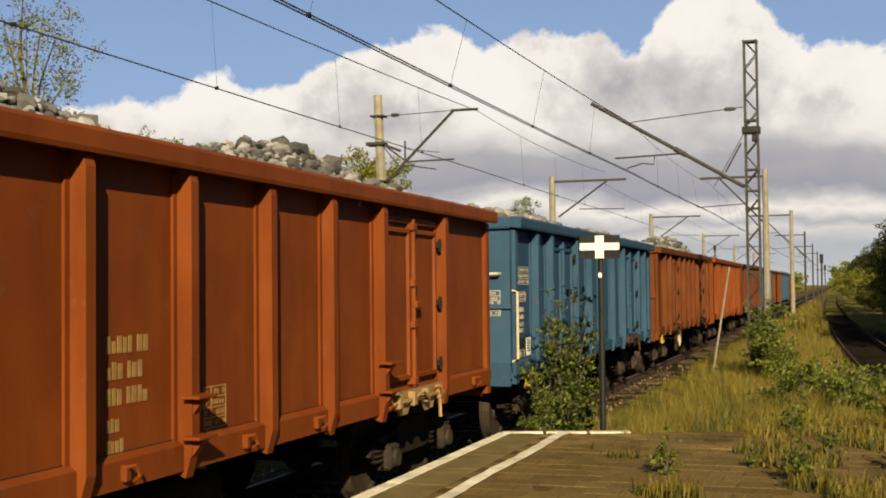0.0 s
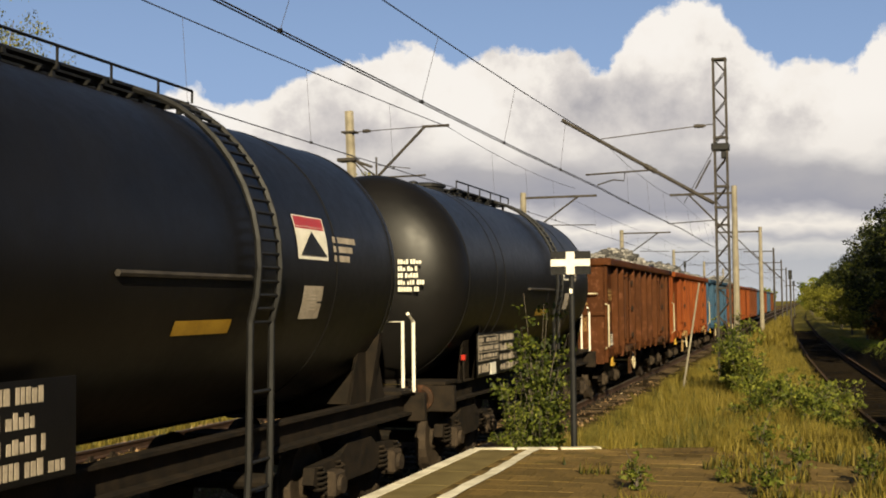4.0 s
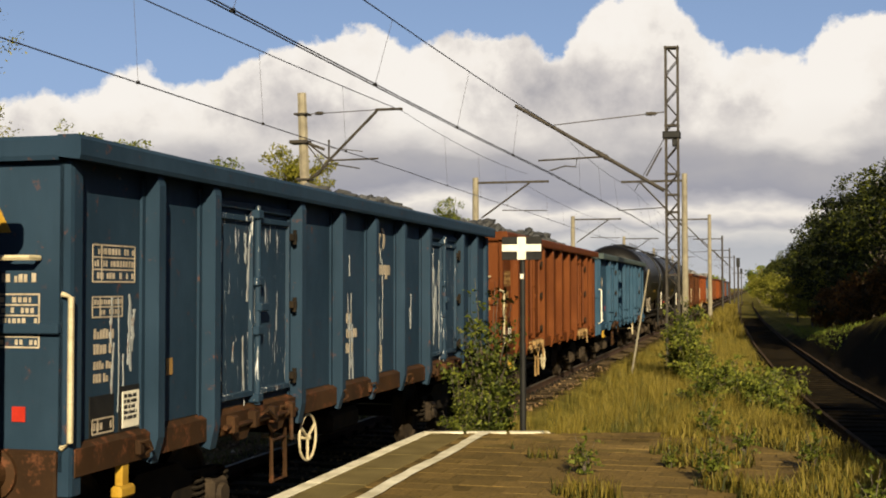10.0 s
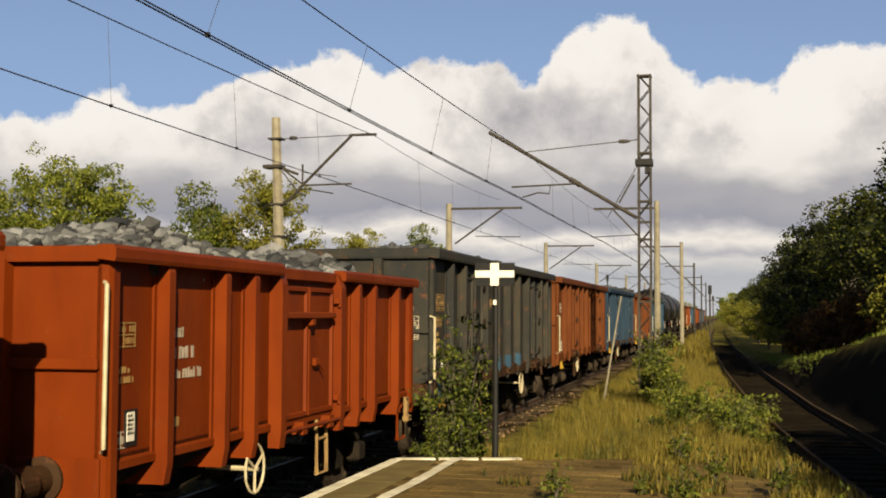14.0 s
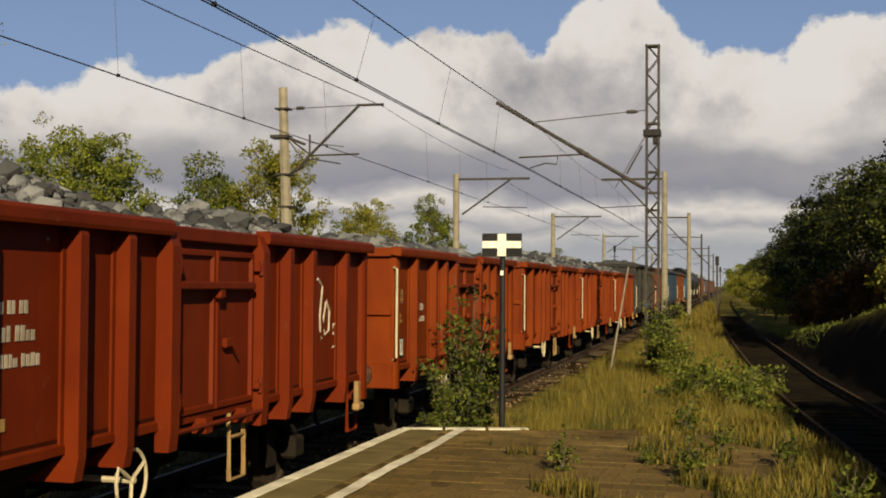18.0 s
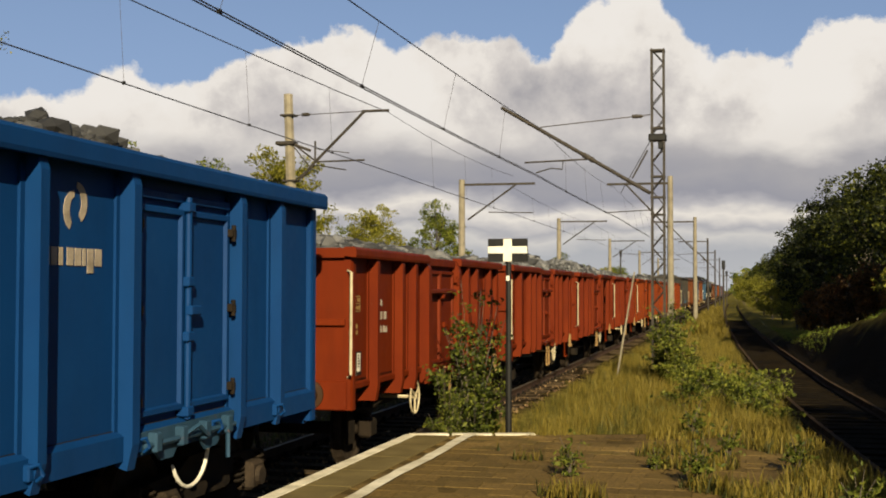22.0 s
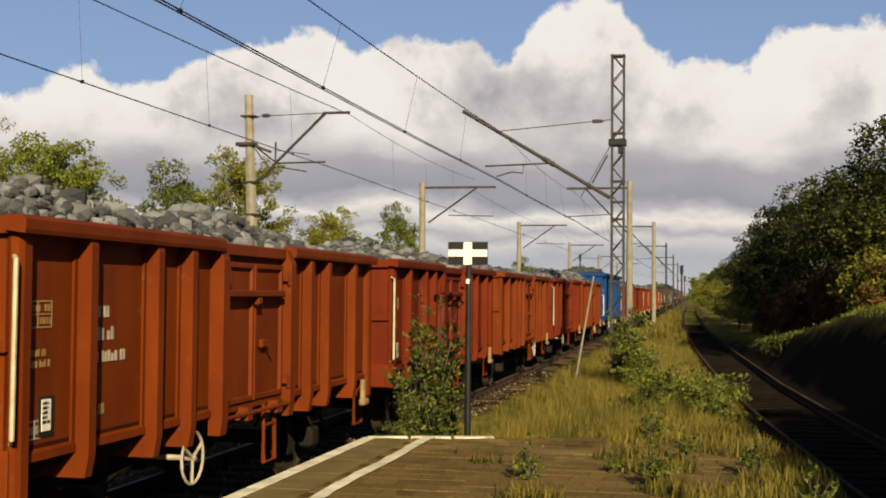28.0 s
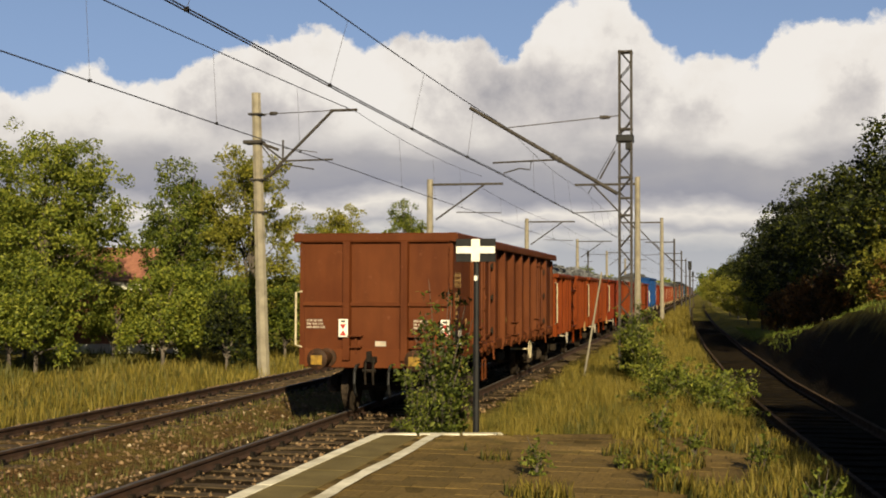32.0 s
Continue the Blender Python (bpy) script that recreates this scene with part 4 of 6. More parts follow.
    part("valve_pipe", "valve_pipe", lambda bm: (tube(bm, [(0, -1.0, 1.25), (0, -1.0, 0.8)], 0.11, 10), tube(bm, [(-1.2, -1.0, 0.75), (1.2, -1.0, 0.75)], 0.09, 10)), STEEL, w)
    part("valve_cap", "valve_cap", lambda bm: lathe(bm, [(0, 0.13), (0.10, 0.13), (0.12, 0.1), (0.12, 0.0)], "x", 14), STEEL, w, pose(1.15, -1.0, 0.75))
    end_gear(w, 5.50, STEEL)
    bogie(w, -3.9)
    bogie(w, 3.9)
    # lettering on the flank and the rear dome
    def flank(y, z, dx=0.006):
        return math.sqrt(max(0.01, r * r - (z - zc) ** 2)) + dx
    def panel(name, y0, y1, z0, z1, mat, label=""):
        def build(bm):
            zs = np.linspace(z0, z1, 5)
            rows = [[bm.verts.new((flank(0, z), y, z)) for y in (y0, y1)] for z in zs]
            for a, b in zip(rows, rows[1:]):
                bm.faces.new((a[0], a[1], b[1], b[0]))
        part(name, "%s_%.2f_%.2f" % (name, y0, z0), build, mat, w, None, label)
    panel("emblem", 1.45, 2.15, 2.68, 3.08, WHITE, "white square sign with a red and black mark")
    def emblem(bm):
        for poly in ([(1.5, 2.72), (1.8, 2.94), (2.1, 2.72)],):
            vs = [bm.verts.new((flank(0, z, 0.016), y, z)) for y, z in poly]
            bm.faces.new(vs)
    part("emblem_mark", "emblem_mark", emblem, BLACKP, w)
    panel("emblem_top", 1.47, 2.13, 2.96, 3.07, REDMARK)
    panel("yellow_sign", -0.6, 0.3, 2.05, 2.16, YELLOW, "small yellow sign")
    board = part("data_board", "data_board", lambda bm: box(bm, 1.285, 1.3, -4.25, -1.75, 1.22, 1.84, 0.004), BLACK, w, None, "black board with white figures")
    grid_mark(w, 1.303, -4.2, 1.80, PALE, 7, 3, 0.16, 0.115)
    lettering(w, 1.303, -4.2, 1.40, 1, 0.9, 0.12, PALE, seed=6)
    lettering(w, 1.303, -2.95, 1.80, 4, 1.15, 0.10, PALE, seed=7, gap=0.045)
    plate(w, 1.304, -3.55, 1.40, 0.32, 0.17, WHITE)
    for i in range(3):
        panel("lettering", 2.3, 2.9 - 0.1 * i, 2.86 - i * 0.09, 2.92 - i * 0.09, PALE)
        panel("lettering", 1.6, 2.05 - 0.1 * (i % 2), 2.30 - i * 0.08, 2.44 - i * 0.08, PALE)
    grab_rail(w, [(1.22, 5.30, 1.22), (1.22, 5.30, 2.05), (1.22, 5.10, 2.15)], WHITE, 0.022, "white grab rail")
    grab_rail(w, [(1.0, 5.55, 1.22), (1.0, 5.55, 2.05), (0.6, 5.55, 2.05), (0.6, 5.55, 1.22)], WHITE, 0.022, "white end railing")
    lettering(w, 0.62, -5.66, 2.85, 5, 0.42, 0.06, WHITE, end=True, seed=9)
    part("marker_pole", "marker_pole", lambda bm: tube(bm, [(1.18, -4.55, 1.2), (1.18, -4.55, 1.5)], 0.015), STEEL, w)
    part("red_marker", "red_marker", lambda bm: box(bm, 1.15, 1.21, -4.58, -4.52, 1.48, 1.56, 0.01), REDMARK, w, None, "red square marker")
    return w


# loads: heaps of lumps
def lump_material(name, dark, light):
    m, k, b = material(name)
    g = k.add("ShaderNodeNewGeometry").outputs["Random Per Island"]
    tc = coords(k)
    f = k.math("ADD", k.math("MULTIPLY", g, 0.55), k.math("MULTIPLY", k.noise(tc, 1.1, 4.0), 0.75))
    k.put(b.inputs["Base Color"], k.ramp(f, [(0.38, dark), (0.60, tuple(0.6 * a + 0.25 * c for a, c in zip(dark, light))), (0.92, light)]))
    b.inputs["Roughness"].default_value = 0.7
    bump(k, b, k.noise(tc, 25.0, 4.0), 0.5, 0.01)
    return m


COAL = lump_material("dull_black_coal", (0.012, 0.012, 0.013), (0.05, 0.05, 0.052))
ROCK = lump_material("grey_broken_rock", (0.012, 0.012, 0.013), (0.135, 0.135, 0.137))
SCRAP = lump_material("pale_mixed_spoil", (0.02, 0.018, 0.016), (0.23, 0.215, 0.195))
HEAPS = {}


def heap_mesh(half_y, half_x, z0, rise, mat, seed, lumps):
    key = (half_y, rise, mat.name, seed)
    if key in HEAPS:
        return HEAPS[key]
    rnd = random.Random(seed)
    nx, ny = 9, 27
    def top(x, y):
        e = max(0.0, 1 - abs(x / half_x) ** 2.2) ** 0.7 * max(0.0, 1 - abs(y / half_y) ** 8)
        return z0 + rise * e * (0.72 + 0.75 * noise.noise(Vector((x * 0.5, y * 0.45, seed))))
    verts = [(x, y, top(x, y)) for y in np.linspace(-half_y, half_y, ny) for x in np.linspace(-half_x, half_x, nx)]
    faces = [(j * nx + i, j * nx + i + 1, (j + 1) * nx + i + 1, (j + 1) * nx + i) for j in range(ny - 1) for i in range(nx - 1)]
    g = (1 + 5 ** 0.5) / 2
    base = [Vector(c).normalized() for c in ((-1, g, 0), (1, g, 0), (-1, -g, 0), (1, -g, 0), (0, -1, g), (0, 1, g), (0, -1, -g), (0, 1, -g), (g, 0, -1), (g, 0, 1), (-g, 0, -1), (-g, 0, 1))]
    tris = [(0, 11, 5), (0, 5, 1), (0, 1, 7), (0, 7, 10), (0, 10, 11), (1, 5, 9), (5, 11, 4), (11, 10, 2), (10, 7, 6), (7, 1, 8),
            (3, 9, 4), (3, 4, 2), (3, 2, 6), (3, 6, 8), (3, 8, 9), (4, 9, 5), (2, 4, 11), (6, 2, 10), (8, 6, 7), (9, 8, 1)]
    for _ in range(lumps):
        x, y = rnd.uniform(-half_x, half_x) * 0.97, rnd.uniform(-half_y, half_y) * 0.985
        s = rnd.uniform(0.022, 0.065) * (2.0 if rnd.random() < 0.1 else 1.0) * (1.1 if mat is ROCK else 1.0)
        c = Vector((x, y, top(x, y) + s * 0.35))
        st = Vector((rnd.uniform(0.7, 1.3), rnd.uniform(0.7, 1.3), rnd.uniform(0.6, 1.0)))
        i = len(verts)
        verts.extend([c + Vector((b.x * st.x, b.y * st.y, b.z * st.z)) * s * rnd.uniform(0.75, 1.15) for b in base])
        faces.extend([(i + a, i + b, i + d) for a, b, d in tris])
    HEAPS[key] = mesh_from("heap", verts, faces, mat)
    return HEAPS[key]


def load_for(w, kind, size="H", seed=0):
    mat = {"coal": COAL, "rock": ROCK, "spoil": SCRAP}[kind]
    label = {"coal": "heap of dull black coal lumps in a wagon", "rock": "heap of grey broken rock in a wagon", "spoil": "heap of pale mixed rubble in a wagon"}[kind]
    me = heap_mesh(4.22, 1.25, 2.52, 0.54, mat, seed % 4, 3600) if size == "L" else heap_mesh(6.25 if size == "H" else 6.92, 1.31, 3.02, 0.70 if kind == "spoil" else 0.14 if seed == 33 else 0.62 if seed == 14 else 0.56 if seed == 26 else 0.42, mat, seed % 3, 4200)
    ob = new("load", me)
    return tagged(ob, label, "bulk load", "loads of the goods train", "stuff")

# ---- the goods train ----
TRAIN = []


def consist():
    """Wagons from the front of the train to its tail, with the place of each one's middle behind the first followed wagon."""
    high, longer, low, tank = 14.04, 15.35, 10.04, 12.3
    order = [
        ("H", DARKRED, "dark red high-sided open wagon far ahead", "coal", {}),
        ("H", BLUE, "blue high-sided open wagon far ahead", "coal", {}),
        ("H", RUST, "rust-red high-sided open wagon far ahead", "coal", {}),
        ("H", BLUE, "faded blue high-sided open wagon with coal", "coal", {}),
        ("H", DARKRED, "dark red high-sided open wagon with coal", "coal", {}),
        ("H", ORANGE, "orange-brown high-sided open wagon with coal", "coal", {}),
        ("H", RUST, "rust-red high-sided open wagon with rubble", "spoil", {}),
        ("H", BLUE, "faded blue high-sided open wagon heaped with rubble", "spoil", {"style": "blue"}),
        ("J", ORANGE, "orange-brown high-sided wagon heaped with pale rubble", "spoil", {"style": "ochre"}),
        ("H", BROWN, "dark brown worn high-sided wagon heaped with rubble", "spoil", {"style": "brown"}),
        ("T", BLACK, "black bogie tank wagon with catwalk and ladder", "", {}),
        ("T", BLACK, "black bogie tank wagon with catwalk and ladder", "", {}),
        ("T", BLACK, "black bogie tank wagon with catwalk and ladder", "", {}),
        ("J", BLUE, "faded blue high-sided wagon with white lettering", "coal", {"style": "pale"}),
        ("H", RUST, "rust-red high-sided wagon with faint lettering", "coal", {"style": "ochre"}),
        ("H", NAVY, "scratched dark blue high-sided wagon, paint flaking", "coal", {"style": "flaked"}),
        ("H", RUST, "rust-brown high-sided wagon with red paint patches", "coal", {"style": "patch"}),
        ("H", GREY, "dull grey high-sided wagon with blue patches", "coal", {"style": "grey"}),
    ]
    reds = "red-oxide two-axle coal wagon with flared posts"
    for i in range(8):
        order.append(("L", RED if i in (0, 1, 2, 3) else REDDARK, reds + (" and faded graffiti" if i == 4 else ""), "rock", {"style": "graffiti" if i == 4 else "red"}))
    order.append(("H", BRIGHT, "freshly painted bright blue high-sided wagon", "coal", {"style": "fresh"}))
    for i in range(6):
        order.append(("L", REDDARK if i in (1, 3) else EMBER, reds, "rock", {"style": "red"}))
    order.append(("J", DARKRED, "dark red high-sided wagon with tail signal plates", "coal", {"style": "tail"}))
    lengths = {"H": high, "J": longer, "L": low, "T": tank}
    first = 8
    y = 0.0
    places = [0.0] * len(order)
    for i in range(first + 1, len(order)):
        places[i] = places[i - 1] - (lengths[order[i - 1][0]] + lengths[order[i][0]]) / 2
    for i in range(first - 1, -1, -1):
        places[i] = places[i + 1] + (lengths[order[i + 1][0]] + lengths[order[i][0]]) / 2
    # slack in the couplings, added to each wagon's place
    slack = [-0.13, -0.13, -0.15, -0.17, -0.20, -0.25, -0.31, -0.38, -0.48, -0.42, -0.25, -0.11, 0.04, 0.15, 0.10, 0.18, 0.25,
             0.16, 0.36, 0.19, 0.02, -0.02, -0.06, -0.04, -0.02, -0.02, -0.04, 0.19, 0.19, 0.21, 0.24, 0.28, 0.28, 0.29]
    places = [a + b for a, b in zip(places, slack)]
    for i, ((kind, mat, label, load, opt), place) in enumerate(zip(order, places)):
        style = opt.get("style", "")
        if kind in "HJ":
            size = "short" if kind == "H" else "long"
            w = high_wagon(label, mat, sill={"flaked": GRIME, "patch": RUST, "grey": GRIME, "brown": BROWN}.get(style), rim=SAGE if style == "pale" else None, door=NAVYDOOR if style == "flaked" else None, lock=NAVYDOOR if style == "flaked" else None, gear_mat={"ochre": TAN, "tail": DARKRED, "fresh": BLUE}.get(style), gear=i > 3, detail=i > 5, kind=size, wheel={8: -2.2, 17: 1.92}.get(i))
            dress_high(w, style, i, KINDS[size][0])
        elif kind == "L":
            w = low_wagon(label, mat, 1.3 if i in (23, 24, 27, 29) else -1.5, 0.88 if i in (27, 29) else 1.40, TAN if i < 27 else None, CREAM if i < 27 else PALE)
            dress_low(w, style, i)
        else:
            w = tank_wagon(label)
        TRAIN.append((w, place))
        if load:
            TRAIN.append((load_for(w, load, kind, i), place))


def warning_triangle(w, x, y, z, mat, end=True):
    def tri(bm):
        prism(bm, [(-0.11, -0.09), (0.11, -0.09), (0.0, 0.11)], "x", -0.002, 0.002)
    part("warning_triangle", "warning_triangle", tri, mat, w, pose(x, y, z, 0, 0, -90 if end else 0), "faded ochre warning triangle")


def crescents(bm):
    """Two facing crescents."""
    for s in (-1, 1):
        out = [(s * (0.02 + 0.13 * math.sin(a)), 0.14 * math.cos(a) + s * 0.03) for a in np.linspace(0.0, 2.7, 9)]
        inn = [(s * (0.0 + 0.075 * math.sin(a)), 0.10 * math.cos(a) + s * 0.03) for a in np.linspace(0.2, 2.5, 9)]
        prism(bm, out + inn[::-1], "x", -0.001, 0.003)


def dress_high(w, style, seed, EH):
    """Lettering, plates and rails of a high wagon, on the platform side (x > 0) and the rear end."""
    if not style:
        return
    x, ye, e = EX + 0.004, -EH - 0.005, 6.375 - EH
    ink = {"ochre": OCHRE, "brown": OCHRE, "patch": PALE, "grey": OCHRE, "tail": OCHRE, "flaked": PALE, "fresh": WHITE, "pale": PALE, "blue": PALE}[style]
    grid_mark(w, x, e + -6.02, 2.56, ink, 5, 3, 0.115, 0.085)
    grid_mark(w, x, e + -6.02, 2.20, ink, 4, 2, 0.10, 0.07)
    lettering(w, x, e + -6.0, 1.98, 2, 0.36, 0.07, ink, seed=seed + 1)
    lettering(w, x, e + -6.0, 1.76, 2, 0.30, 0.06, ink, seed=seed + 2)
    yl = -0.98 if EH < 7 else -1.50
    lettering(w, x, yl, 1.98, 3, 0.66, 0.11, ink, seed=seed + 3)
    lettering(w, x, yl, 1.46, 2, 0.24, 0.09, ink, seed=seed + 6)
    grid_mark(w, x, yl + 1.22, 1.56, ink, 3, 4, 0.11, 0.075)
    plate(w, x - 0.001, e + -5.66, 1.56, 0.32, 0.34, BLACKP, "card_holder")
    plate(w, x + 0.004, e + -5.62, 1.52, 0.24, 0.26, WHITE, label="white label card in a holder")
    lettering(w, x + 0.009, e + -5.60, 1.50, 5, 0.20, 0.026, BLACKP, seed=seed + 9)
    if style not in ("brown", "ochre"):
        plate(w, x - 0.002, e + -6.05, 1.52, 0.32, 0.30, BLACKP)
    grid_mark(w, x + 0.005, e + -6.02, 1.36, ink, 4, 1, 0.07, 0.10)
    if style != "tail":
        low = 0.26 if style == "brown" else 0.0
        grid_mark(w, 0.80 - low, ye, 2.22 - low, PALE if style == "grey" else ink, 5, 5, 0.075, 0.07, end=True)
        lettering(w, 0.80 - low, ye, 2.36 - low, 1, 0.36, 0.06, PALE if style == "grey" else ink, end=True, seed=seed)
        if style in ("grey", "fresh", "flaked", "pale"):
            plate(w, 0.98, ye, 1.48, 0.10, 0.10, REDMARK, "red_marker", end=True)
    plate(w, x, e + -4.95, 1.72, 0.10, 0.13, REDMARK if style in ("fresh", "grey", "pale") else OCHRE, "red_marker")
    rail_mat = {"fresh": WHITE, "pale": WHITE}.get(style, CREAM)
    if style == "tail":
        rail_mat = DARKRED
    grab_rail(w, [(1.36, -EH - 0.02, 2.22), (1.44, -EH - 0.05, 2.20), (1.44, -EH - 0.05, 1.26), (1.36, -EH - 0.02, 1.22)], rail_mat, 0.02, "pale grab rail")
    if style not in ("tail", "grey"):
        grab_rail(w, [(0.72, -EH - 0.02, 2.46), (0.55, -EH - 0.12, 2.46), (1.18, -EH - 0.12, 2.46), (1.18, -EH - 0.02, 2.46)], rail_mat, 0.02, "pale grab rail")
    grab_rail(w, [(1.20, EH + 0.02, 2.20), (1.20, EH + 0.16, 2.18), (1.20, EH + 0.18, 1.26), (1.20, EH + 0.02, 1.22)], rail_mat, 0.022, "pale grab rail")
    if style in ("ochre", "patch", "flaked", "brown"):
        warning_triangle(w, 0.85, ye, 2.30 if style == "brown" else 2.72, YELLOW if style == "flaked" else OCHRE)
        if style in ("ochre", "flaked"):
            # no hollow is modelled: a flat black plate paints the recess's shade
            plate(w, 0.28, ye - 0.004, 2.52, 0.40, 0.55, BLACKP, "brake_recess", end=True, label="flat black panel standing in for a shaded brake recess")
    if style == "grey" or style == "fresh" or style == "pale" or style == "flaked":
        # operator's mark: plain disc and bars
        mark = OCHRE if style == "grey" else PALE
        yy = {"fresh": 1.75, "pale": 2.62, "grey": -1.75}.get(style, 0.55)
        tagged(part("operator_mark", "operator_mark", lambda bm: (crescents(bm), [box(bm, -0.001, 0.003, y, y + wd, -0.40 - dz, -0.28) for y, wd, dz in ((-0.36, 0.05, 0), (-0.29, 0.07, 0), (-0.20, 0.05, 0), (-0.10, 0.08, 0), (0.0, 0.08, 0), (0.1, 0.04, 0), (0.16, 0.08, 0.05), (0.26, 0.09, 0))]),
             mark, w, pose(x, yy, 2.5 if style == "pale" else 2.82)), "pale disc mark over a row of bars", kind="stuff")
    if style == "patch":
        for y, z, a, b in ((-4.85, 2.05, 0.36, 0.5), (-5.9, 1.7, 0.2, 0.6), (-1.7, 1.6, 0.42, 0.4), (-3.5, 1.6, 0.3, 0.35)):
            plate(w, x - 0.002, y, z, a, b, REDDARK, "red_patch", label="patch of fresher red paint")
    if style == "grey":
        plate(w, EX + 0.075, -6.1, 1.20, 0.5, 0.22, BLUE, "blue_patch", label="patch of blue paint")
        for y in (-1.18, 0.0, 1.18):
            plate(w, EX + 0.137, y - 0.048, 1.42, 0.096, 0.24, BLUE, "blue_patch", label="patch of blue paint on the post")
            part("blue_patch", "blue_patch_side", lambda bm: box(bm, EX + 0.02, EX + 0.13, -0.053, -0.0505, 1.19, 1.43), BLUE, w, pose(0, y, 0), "patch of blue paint on the post")
    if style == "fresh":
        # small gear below the sill
        for y, z, a, b, mat, what in ((0.92, 0.86, 0.16, 0.09, YELLOW, "yellow_lever_plate"), (1.22, 0.90, 0.10, 0.20, REDMARK, "red_lever_plate"), (1.34, 0.90, 0.07, 0.20, WHITE, "white_lever_plate"),
                                      (-1.72, 0.80, 0.10, 0.09, REDMARK, "red_lever_plate"), (-1.18, 0.84, 0.09, 0.07, REDMARK, "red_lever_plate"), (-1.3, 1.16, 0.22, 0.11, OCHRE, "label_plate")):
            plate(w, EX + (0.075 if what == "label_plate" else 0.0), y, z, a, b, mat, what)
        part("air_hose", "air_hose", lambda bm: tube(bm, [(EX - 0.02, 3.6 + 0.34 * math.sin(a), 0.96 - 0.32 * math.cos(a) * math.cos(a * 0.3)) for a in np.linspace(-1.2, 1.5, 12)], 0.016, 6), WHITE, w, None, "white air hose")
    if style == "flaked":
        rnd = random.Random(3)
        for i in range(64):
            y = rnd.choice((-5.6, -3.8, -3.4, -0.6, 0.6, 1.7, 2.9, 3.1, 3.2, 3.25, 3.45, 3.5, 3.6)) + rnd.uniform(-0.18, 0.18)
            a, b = rnd.uniform(0.006, 0.03), rnd.uniform(0.15, 0.8)
            def flake(bm):
                zs = np.linspace(0.0, -b, 9)
                lean = rnd.uniform(-0.005, 0.005)
                lo = [(lean * i - a * rnd.uniform(0.1, 1.0), z) for i, z in enumerate(zs)]
                hi = [(lean * i + a * rnd.uniform(0.1, 1.0), z) for i, z in enumerate(zs)]
                prism(bm, lo + hi[::-1], "x", -0.002, 0.002)
            part("bare_streak", "bare_streak_%d" % i, flake, CHALK, w, pose(EX + (0.026 if 2.4 < abs(y) < 4.3 else 0.003), y, rnd.uniform(1.7, 2.75)), "streak of flaked white paint")
    if style == "tail":
        grab_rail(w, [(-1.36, -EH - 0.02, 2.22), (-1.47, -EH - 0.05, 2.20), (-1.47, -EH - 0.05, 1.26), (-1.36, -EH - 0.02, 1.22)], CREAM, 0.02, "cream grab rail")
        for xx in (-0.56, 1.30):
            tp = part("tail_plate", "tail_plate", lambda bm: box(bm, -0.085, 0.085, -0.02, 0.0, -0.16, 0.16, 0.006), WHITE, w, pose(xx, ye - 0.10, 1.57), "white tail plate with red triangles")
            def tris(bm):
                prism(bm, [(-0.06, 0.07), (0.06, 0.07), (0.0, -0.02)], "y", -0.024, -0.021)
                prism(bm, [(-0.06, -0.13), (0.06, -0.13), (0.0, -0.035)], "y", -0.024, -0.021)
            part("red_triangles", "red_triangles", tris, REDMARK, tp)
            part("plate_grip", "plate_grip", lambda bm: box(bm, -0.04, 0.04, -0.024, -0.021, 0.10, 0.135), BLACKP, tp)
        lettering(w, -1.28, ye, 1.72, 3, 0.45, 0.04, PALE, end=True, seed=4)
        lettering(w, 0.70, ye, 1.72, 3, 0.40, 0.04, PALE, end=True, seed=5)
        plate(w, 0.0, ye - 0.002, 1.34, 0.20, 0.09, PALE, end=True)
        for xx in (-0.55, 0.55):
            part("end_bracket", "end_bracket", lambda bm: (box(bm, -0.13, 0.13, -0.12, 0, 0.0, 0.022), box(bm, -0.11, 0.11, -0.11, 0, -0.20, -0.18), box(bm, -0.02, 0.02, -0.04, 0, -0.3, 0.0)), DARKRED, w, pose(xx + 0.2, ye, 1.42))
        for xx in (-0.875, 0.875):
            part("yellow_patch", "yellow_disc", lambda bm: box(bm, -0.10, 0.10, -0.003, 0.0, -0.09, 0.07), BUFFERSPOT, w, pose(xx, ye - 0.658, 1.04), "worn yellow spot on the buffer face")


